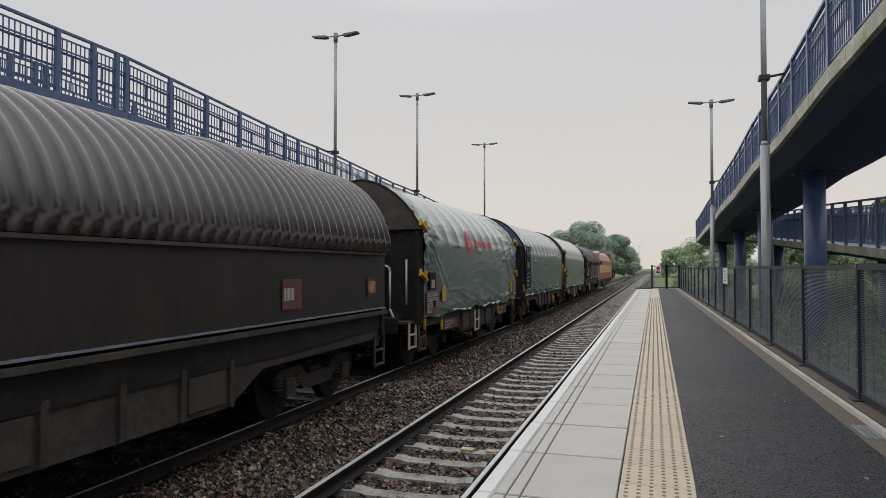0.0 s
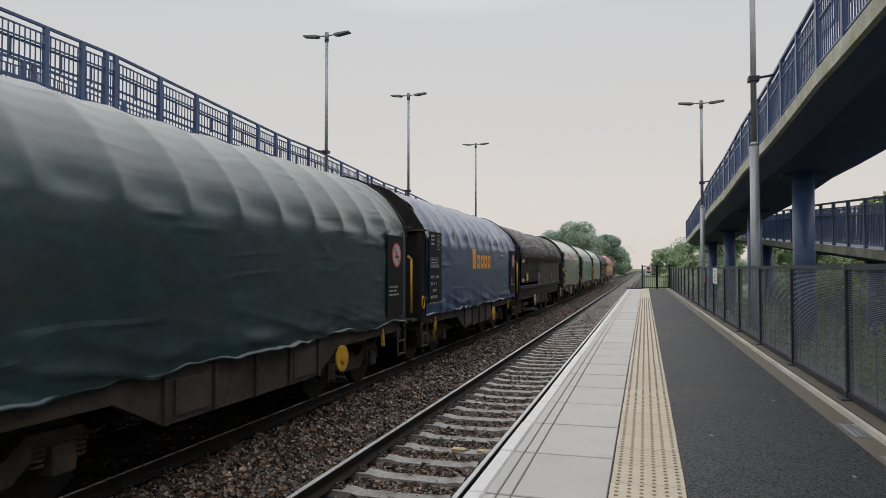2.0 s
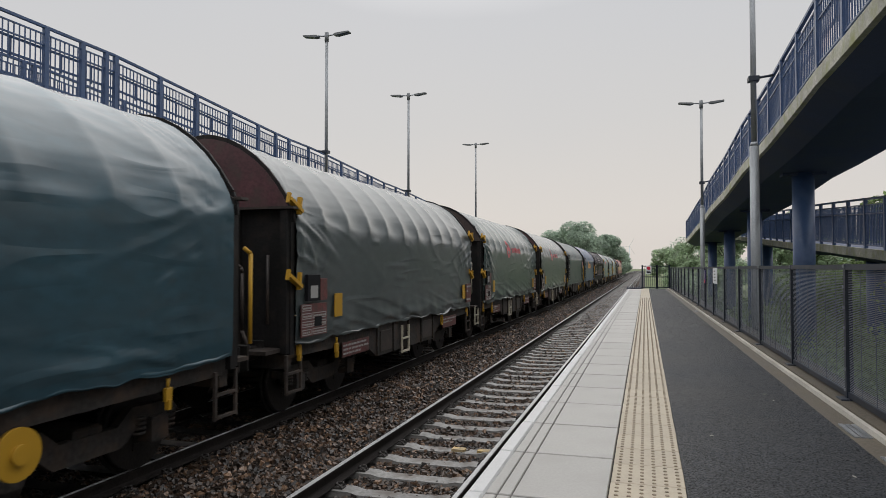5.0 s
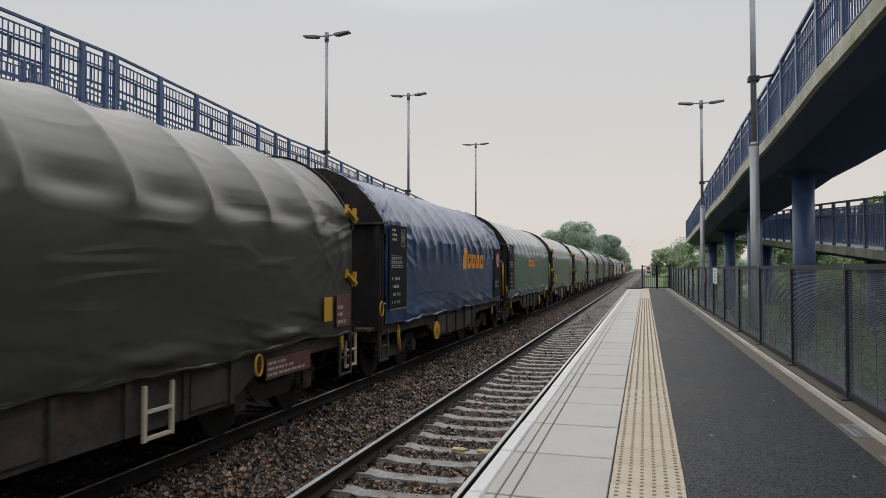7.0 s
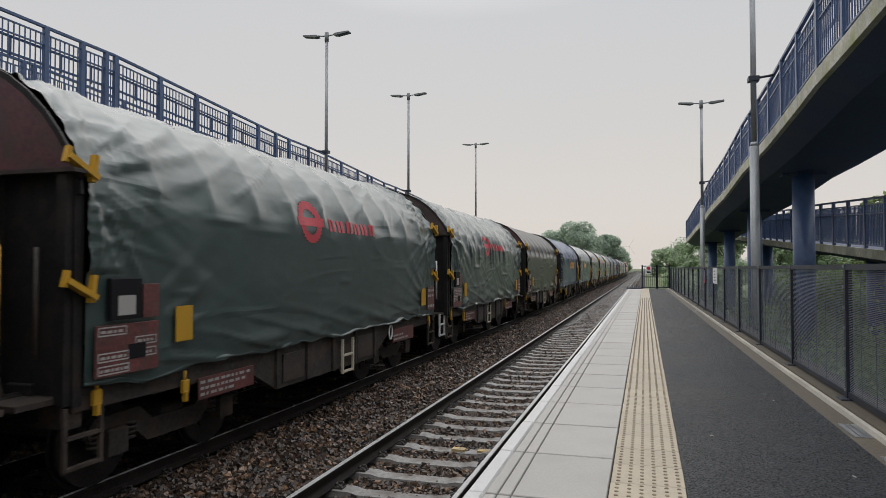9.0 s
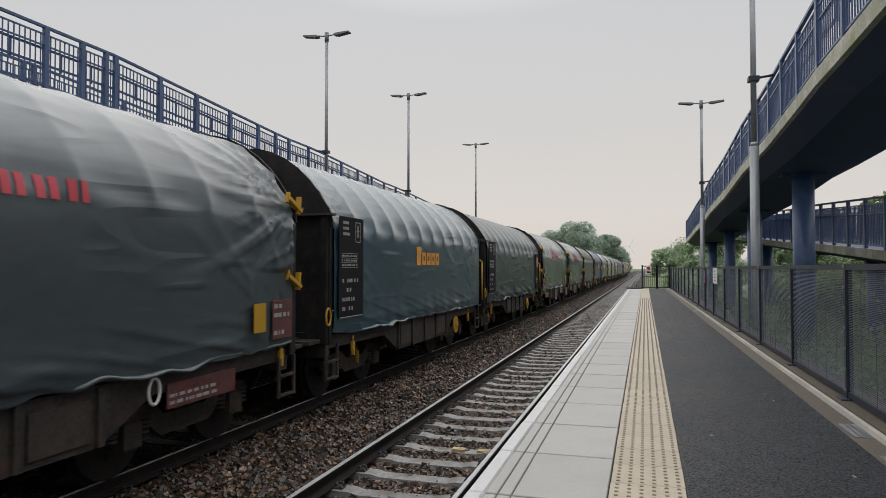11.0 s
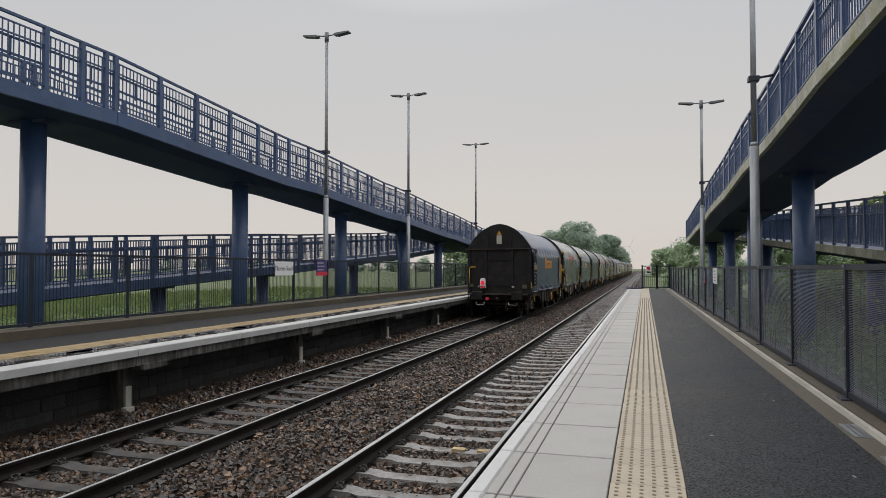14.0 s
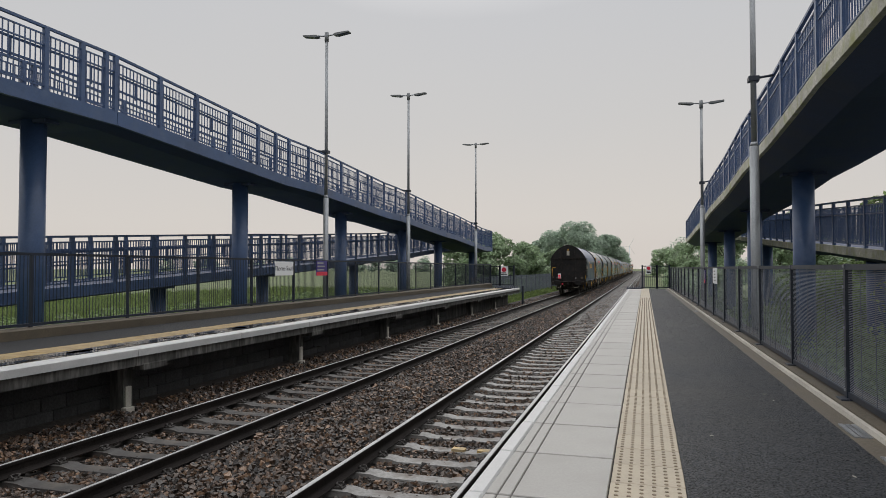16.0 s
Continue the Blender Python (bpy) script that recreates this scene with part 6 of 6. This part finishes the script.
for k in range(44):
    y = 5 + k * 1.25
    shrub(rng.uniform(8.2, 12), y, -0.75, rng.uniform(2.2, 3.6), rng.uniform(1.8, 3.2), 500 + k, "leaf", 1500, 0.11)
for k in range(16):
    shrub(rng.uniform(2.6, 7), 54 + k * 3.4, -0.75, rng.uniform(2.4, 4), rng.uniform(2.0, 3.4), 560 + k, "leaf_far_haze", 1200, 0.16)
for k in range(26):
    shrub(rng.uniform(-25, -18.5), 12 + k * 2.3, -0.75, rng.uniform(2.5, 4.0), rng.uniform(0.7, 1.3), 600 + k, "leaf", 900, 0.12, "low green scrub on the bank")
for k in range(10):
    shrub(rng.uniform(-17, -12.5), 60 + k * 3.2, -0.7, rng.uniform(2.0, 3.0), rng.uniform(1.0, 2.2), 640 + k, "leaf_far_haze", 900, 0.14)

# long grass behind the far fence and by the line


def grass(name, x0, x1, y0, y1, count, h, seed, label, z):
    rng = np.random.default_rng(seed)
    x, y = rng.uniform(x0, x1, count), y0 * (y1 / y0) ** rng.random(count)
    a = rng.uniform(0, 6.28, count)
    hh = h * rng.uniform(0.4, 1.2, count)
    w = 0.012 + 0.0011 * y
    lean = rng.normal(0, 0.35, (count, 2)) * hh[:, None]
    ca, sa = np.cos(a) * w, np.sin(a) * w
    zz = np.full(count, z)
    pts = np.stack([np.stack([x - ca, y - sa, zz], 1), np.stack([x + ca, y + sa, zz], 1), np.stack([x + lean[:, 0], y + lean[:, 1], zz + hh], 1)], 1).reshape(-1, 3)
    me = bpy.data.meshes.new(name)
    me.from_pydata(pts, [], np.arange(count * 3).reshape(-1, 3))
    me.materials.append(MAT["blade"])
    tagged(new(name, me), label, "grass", kind="stuff")


def weeds(name, x0, x1, y0, y1, count, h, seed, label):
    rng = np.random.default_rng(seed)
    x, y = rng.uniform(x0, x1, count), y0 * (y1 / y0) ** rng.random(count)
    top = h * (0.45 + 0.55 * np.sin(x * 1.7 + 2 * np.sin(y * 0.6)) * np.sin(y * 1.1 + x))
    z = -0.75 + rng.random(count) ** 0.7 * np.maximum(top, 0.15) + 0.1
    p = np.stack([x, y, z], 1)
    nrm = np.array([0, 0, 0.9]) + rng.normal(size=(count, 3)) * 0.5
    u = np.cross(nrm, rng.normal(size=(count, 3)))
    u /= np.linalg.norm(u, axis=1, keepdims=True) + 1e-6
    v = np.cross(nrm, u)
    v /= np.linalg.norm(v, axis=1, keepdims=True) + 1e-6
    s = (rng.uniform(0.03, 0.075, count) * (1 + y / 45))[:, None]
    pts = np.stack([p - u * s, p - v * s * 0.5, p + u * s, p + v * s * 0.5], 1).reshape(-1, 3)
    me = bpy.data.meshes.new(name)
    me.from_pydata(pts, [], np.arange(count * 4).reshape(-1, 4))
    me.materials.append(MAT["leaf"])
    tagged(new(name, me), label, "weeds", kind="stuff")


weeds("weeds", -24, -12.3, 9, 60, 110000, 1.15, 71, "leafy green weeds and nettles behind the far platform")
weeds("weeds", 2.2, 8, 5, 50, 45000, 1.3, 72, "leafy green weeds behind the near platform")
grass("long_grass", -45, -12.2, 9, 75, 120000, 0.8, 31, "long rough grass on the bank behind the far platform", -0.75)
grass("long_grass", 2.3, 14, 6, 60, 50000, 0.7, 32, "long rough grass behind the near platform", -0.75)
grass("verge_grass", -14, -8.8, 43.5, 120, 16000, 0.35, 33, "short verge grass beside the line", -0.45)

# ---------------- boundary fence past the far platform ----------------


def palisade():
    f = thing("boundary_fence", "grey steel palisade fence beside the line", "fence")
    for k in range(20):
        y0 = 46 + k * 2.7
        x0, x1 = -11.6 + 0.010 * (y0 - 46), -11.6 + 0.010 * (y0 + 2.7 - 46)
        part("post", Shape().box(x0 - 0.05, x0 + 0.05, y0 - 0.05, y0 + 0.05, -0.6, 1.55), MAT["mesh"], f)
        s = Shape()
        for z in (-0.2, 1.25):
            s.bar((x0, y0, z), (x1, y0 + 2.7, z), 0.04, 0.05)
        for j in range(17):
            t = (j + 0.5) / 17
            s.bar((x0 + (x1 - x0) * t, y0 + 2.7 * t, -0.4), (x0 + (x1 - x0) * t, y0 + 2.7 * t, 1.5), 0.07, 0.012, (1, 0, 0))
        tagged(part("pale_panel", s, MAT["mesh"], f), kind="stuff")


palisade()

# ---------------- signs ----------------


def lettering(text, size, material, parent, m):
    cu = bpy.data.curves.new("lettering", "FONT")
    cu.body, cu.size, cu.align_x, cu.align_y, cu.extrude = text, size, "CENTER", "CENTER", 0.002
    tmp = new("lettering_tmp", cu)
    me = bpy.data.meshes.new_from_object(tmp.evaluated_get(bpy.context.evaluated_depsgraph_get()))
    bpy.data.objects.remove(tmp)
    me.materials.clear()
    me.materials.append(material)
    return part("lettering", me, None, parent, "", m)


def bars(parent, material, w, h, rows, seed, depth=0.013):
    """Unreadable lines on a board that faces +x."""
    rng = random.Random(seed)
    s = Shape()
    for r in range(rows):
        z = h * (0.5 - (r + 0.5) / rows)
        s.box(depth, depth + 0.003, -w * 0.42, -w * 0.42 + w * 0.84 * rng.uniform(0.55, 1.0), z - h / rows * 0.22, z + h / rows * 0.22)
    return part("lettering_bars", s, material, parent)


sg = thing("station_sign", "white station name board on the far fence", "sign", (-10.565, 18.5, 2.16))
part("board", Shape().box(-0.012, 0.012, -0.53, 0.53, -0.21, 0.21, 0.003), MAT["sign_white"], sg)
lettering("Thorne South", 0.205, MAT["ink"], sg, pose(0.014, 0, 0, 90, 0, 90))
sb = thing("information_sign", "blue and red notice board on the far fence", "sign", (-10.565, 21.0, 2.17))
part("board", Shape().box(-0.012, 0.012, -0.40, 0.40, -0.25, 0.25, 0.003), MAT["sign_blue"], sb)
part("red_strip", Shape().box(0.012, 0.016, -0.40, 0.40, -0.25, -0.12), MAT["sign_red"], sb)
bars(sb, MAT["stencil"], 0.8, 0.34, 3, 3).location.z = 0.06
nf = thing("notice_sign", "white notice board fixed to the near fence", "sign", (fence_x(18) - 0.045, 18.0, 1.98), "")
nf.rotation_euler = (0, 0, math.pi)
part("board", Shape().box(0, 0.012, -0.50, 0.50, -0.19, 0.19, 0.003), MAT["sign_white"], nf)
bars(nf, MAT["stencil"], 0.5, 0.30, 4, 5)
nb = thing("information_sign", "small blue and red notice on the near fence", "sign", (fence_x(20.7) - 0.045, 20.7, 1.93))
nb.rotation_euler = (0, 0, math.pi)
part("board", Shape().box(0, 0.012, -0.20, 0.20, -0.18, 0.18, 0.003), MAT["sign_blue"], nb)
part("red_strip", Shape().box(0.012, 0.016, -0.20, 0.20, -0.18, -0.09), MAT["sign_red"], nb)
bars(nb, MAT["stencil"], 0.36, 0.2, 3, 6).location.z = 0.05

# ---------------- platform end: gates, mats and notices ----------------


def gate(x0, x1, y, label):
    g = thing("platform_end_gate", label, "gate", (0, y, ZP), "platform end gates")
    for x in (x0, x1):
        part("gate_post", Shape().box(x - 0.05, x + 0.05, -0.05, 0.05, 0, 1.45, 0.01), MAT["fence"], g)
    fr = Shape()
    for z in (0.08, 0.72, 1.38):
        fr.bar((x0, 0, z), (x1, 0, z), 0.05, 0.05)
    part("gate_frame", fr, MAT["fence"], g)
    n = max(int(abs(x1 - x0) / 0.11), 2)
    for j in range(1, n):
        x = x0 + (x1 - x0) * j / n
        part("gate_bar", Shape().bar((x, 0, 0.08), (x, 0, 1.38), 0.014, 0.014, (0, 1, 0)), MAT["fence"], g)
    return g


gate(-0.15, 0.68, 43.6, "black steel railing across the platform end")
gate(0.72, 1.42, 43.6, "black steel gate at the platform end")
ns = thing("warning_sign", "white and red no-trespass notice on the platform end gate", "sign", (0.22, 43.58, ZP + 1.15))
part("board", Shape().box(-0.16, 0.16, -0.012, 0.0, -0.26, 0.26, 0.003), MAT["sign_white"], ns)
part("red_disc", Shape().tube((0, -0.012, 0.1), (0, -0.018, 0.1), 0.11, n=18), MAT["sign_red"], ns)
part("lettering_bars", Shape().box(-0.12, 0.12, -0.017, -0.012, -0.2, -0.13).box(-0.12, 0.1, -0.017, -0.012, -0.1, -0.05), MAT["ink"], ns)
gate(-10.6, -9.92, 47.5, "black steel gate at the far platform end")
gate(-9.88, -8.9, 47.5, "black steel railing past the far platform end")
nt = thing("warning_sign", "white and red no-trespass notice past the far platform", "sign", (-9.6, 47.48, ZP + 1.05))
part("board", Shape().box(-0.3, 0.3, -0.012, 0.012, -0.34, 0.34, 0.003), MAT["sign_white"], nt)
part("red_disc", Shape().tube((0, -0.012, 0.1), (0, -0.018, 0.1), 0.17, n=18), MAT["sign_red"], nt)
part("lettering_bars", Shape().box(-0.22, 0.22, -0.017, -0.012, -0.26, -0.2).box(-0.2, 0.16, -0.017, -0.012, -0.16, -0.1), MAT["ink"], nt)


def guard_mat(x, y, w, label):
    t = thing("trespass_guard", label, "anti-trespass mat", (x, y, ZP), "trespass guards")
    s = Shape()
    s.box(-w / 2, w / 2, -0.6, 0.6, 0, 0.04)
    part("base", s, MAT["fence"], t)
    p = Shape()
    n = int(w / 0.13)
    for i in range(n):
        for j in range(8):
            a, b, k = -w / 2 + (i + 0.5) * w / n, -0.6 + (j + 0.5) * 0.15, len(p.v)
            p.v += [(a - 0.06, b - 0.07, 0.04), (a + 0.06, b - 0.07, 0.04), (a + 0.06, b + 0.07, 0.04), (a - 0.06, b + 0.07, 0.04), (a, b, 0.17)]
            p.f += [(k, k + 1, k + 4), (k + 1, k + 2, k + 4), (k + 2, k + 3, k + 4), (k + 3, k, k + 4)]
    part("pyramids", p, MAT["fence"], t)


guard_mat(-0.62, 43.3, 0.92, "black rubber pyramid mat at the platform end")
guard_mat(-8.3, 42.0, 1.3, "black rubber pyramid mat at the far platform end")
solid("marker_post", Shape().box(-7.45, -7.33, 42.4, 42.52, -0.5, 1.05, 0.01), MAT["fence"], "black marker post at the far platform end", "post")

# ---------------- distance ----------------
wt = thing("wind_turbine", "pale wind turbine far beyond the line", "wind turbine", (-14.5, 700, 0))
part("tower", Shape().tube((0, 0, 0), (0, 0, 24), 0.8, 0.5, 12), MAT["sign_white"], wt)
bl = Shape()
for k in range(3):
    a = 0.5 + k * 2.094
    bl.bar((0, -1, 24), (9 * math.sin(a), -1, 24 + 9 * math.cos(a)), 0.5, 0.2)
part("blade", bl, MAT["sign_white"], wt)
# hedgerow on the skyline, its haze held in the pale leaf colour
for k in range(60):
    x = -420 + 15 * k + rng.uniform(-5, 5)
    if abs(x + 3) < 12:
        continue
    tree(x, 520 + rng.uniform(-60, 60), rng.uniform(7, 12), rng.uniform(12, 18), 700 + k, "leaf_deep_haze", 700, 1.1, 0.0, "hazy distant hedgerow tree")

# ---------------- tail lamp and end details of the last wagon ----------------
E = -5.05
tl = part("tail_lamp", Shape().extrude([(-0.82, 1.30), (-0.58, 1.30), (-0.58, 1.66), (-0.63, 1.74), (-0.77, 1.74), (-0.82, 1.66)], "y", E - 0.24, E - 0.13), MAT["sign_white"], last, "white tail lamp with a lit red lens")
part("lens", Shape().tube((-0.70, E - 0.235, 1.54), (-0.70, E - 0.265, 1.54), 0.088, n=18), MAT["tail_light"], tl, "glowing red lens")
part("reflector", Shape().box(-0.80, -0.60, E - 0.252, E - 0.238, 1.31, 1.40), MAT["sign_red"], tl, "red reflector strip")
for px, pz, pw, ph, pm in ((0.62, 1.32, 0.10, 0.08, "stencil"), (-0.90, 1.34, 0.08, 0.07, "stencil"), (1.12, 1.30, 0.20, 0.16, "kerb"), (-1.22, 1.36, 0.17, 0.13, "kerb")):
    part("end_label", Shape().box(px - pw / 2, px + pw / 2, E - 0.142, E - 0.128, pz, pz + ph), MAT[pm], last)
for px in (0.68, -0.75):
    part("foot_loop", Shape().pipe([(px - 0.18, E - 0.5, 0.72), (px - 0.17, E - 0.52, 0.60), (px + 0.17, E - 0.52, 0.60), (px + 0.18, E - 0.5, 0.72)], 0.014, 6), MAT["pale_metal"], last, "pale foot loop")
part("coupling_hook", Shape().tube((-0.42, E - 0.5, 0.86), (-0.42, E - 0.62, 0.86), 0.07, n=12), MAT["sign_red"], last, "red brake-pipe cock")
part("end_marking", Shape().box(-0.11, 0.11, E - 0.062, E - 0.045, 3.22, 3.60), MAT["kerb_pale"], last, "worn pale marking on the end arch")
part("warning_triangle", Shape().extrude([(-0.10, 3.63), (0.10, 3.63), (0.0, 3.80)], "y", E - 0.062, E - 0.045), MAT["yellow"], last, "small yellow warning triangle")
for fx, fy, fr in ((1.13, 7.43, 20), (1.16, 7.10, 70), (0.47, 5.49, 40), (1.20, 4.66, 110)):
    solid("fallen_petal", Shape().extrude([(-0.020, 0), (-0.006, -0.007), (0.012, -0.006), (0.020, 0.001), (0.006, 0.007), (-0.010, 0.006)], "z", 0.0, 0.003), MAT["kerb_pale"], "small pale fallen petal on the asphalt", "petal").matrix_world = pose(fx, fy, ZP - 0.001, 0, 0, fr)

# ---------------- movement ----------------


# the train gains a little on its steady pace as the last wagon runs out
GAIN = ((0, 0), (2, 0), (4, 0), (6, 0), (8, 0), (10, 0), (11, 0), (12, 0), (12.5, 0.02), (13, 0.51), (13.5, 1.03), (14, 1.42), (14.5, 1.70), (15.2, 1.85), (16, 1.93))


def run(t):
    return SPEED * t + float(np.interp(t, [g[0] for g in GAIN], [g[1] for g in GAIN]))


def motions():
    for wagon, y in TRAIN:
        walk(wagon, [(t, pose(XB, y + run(t), 0)) for t, gain in GAIN])
    for w, d in WHEELS:
        walk(w, [(k / FPS, pose(0, d, 0.46, -math.degrees(run(k / FPS) / 0.46))) for k in range(16 * FPS + 1)])


motions()
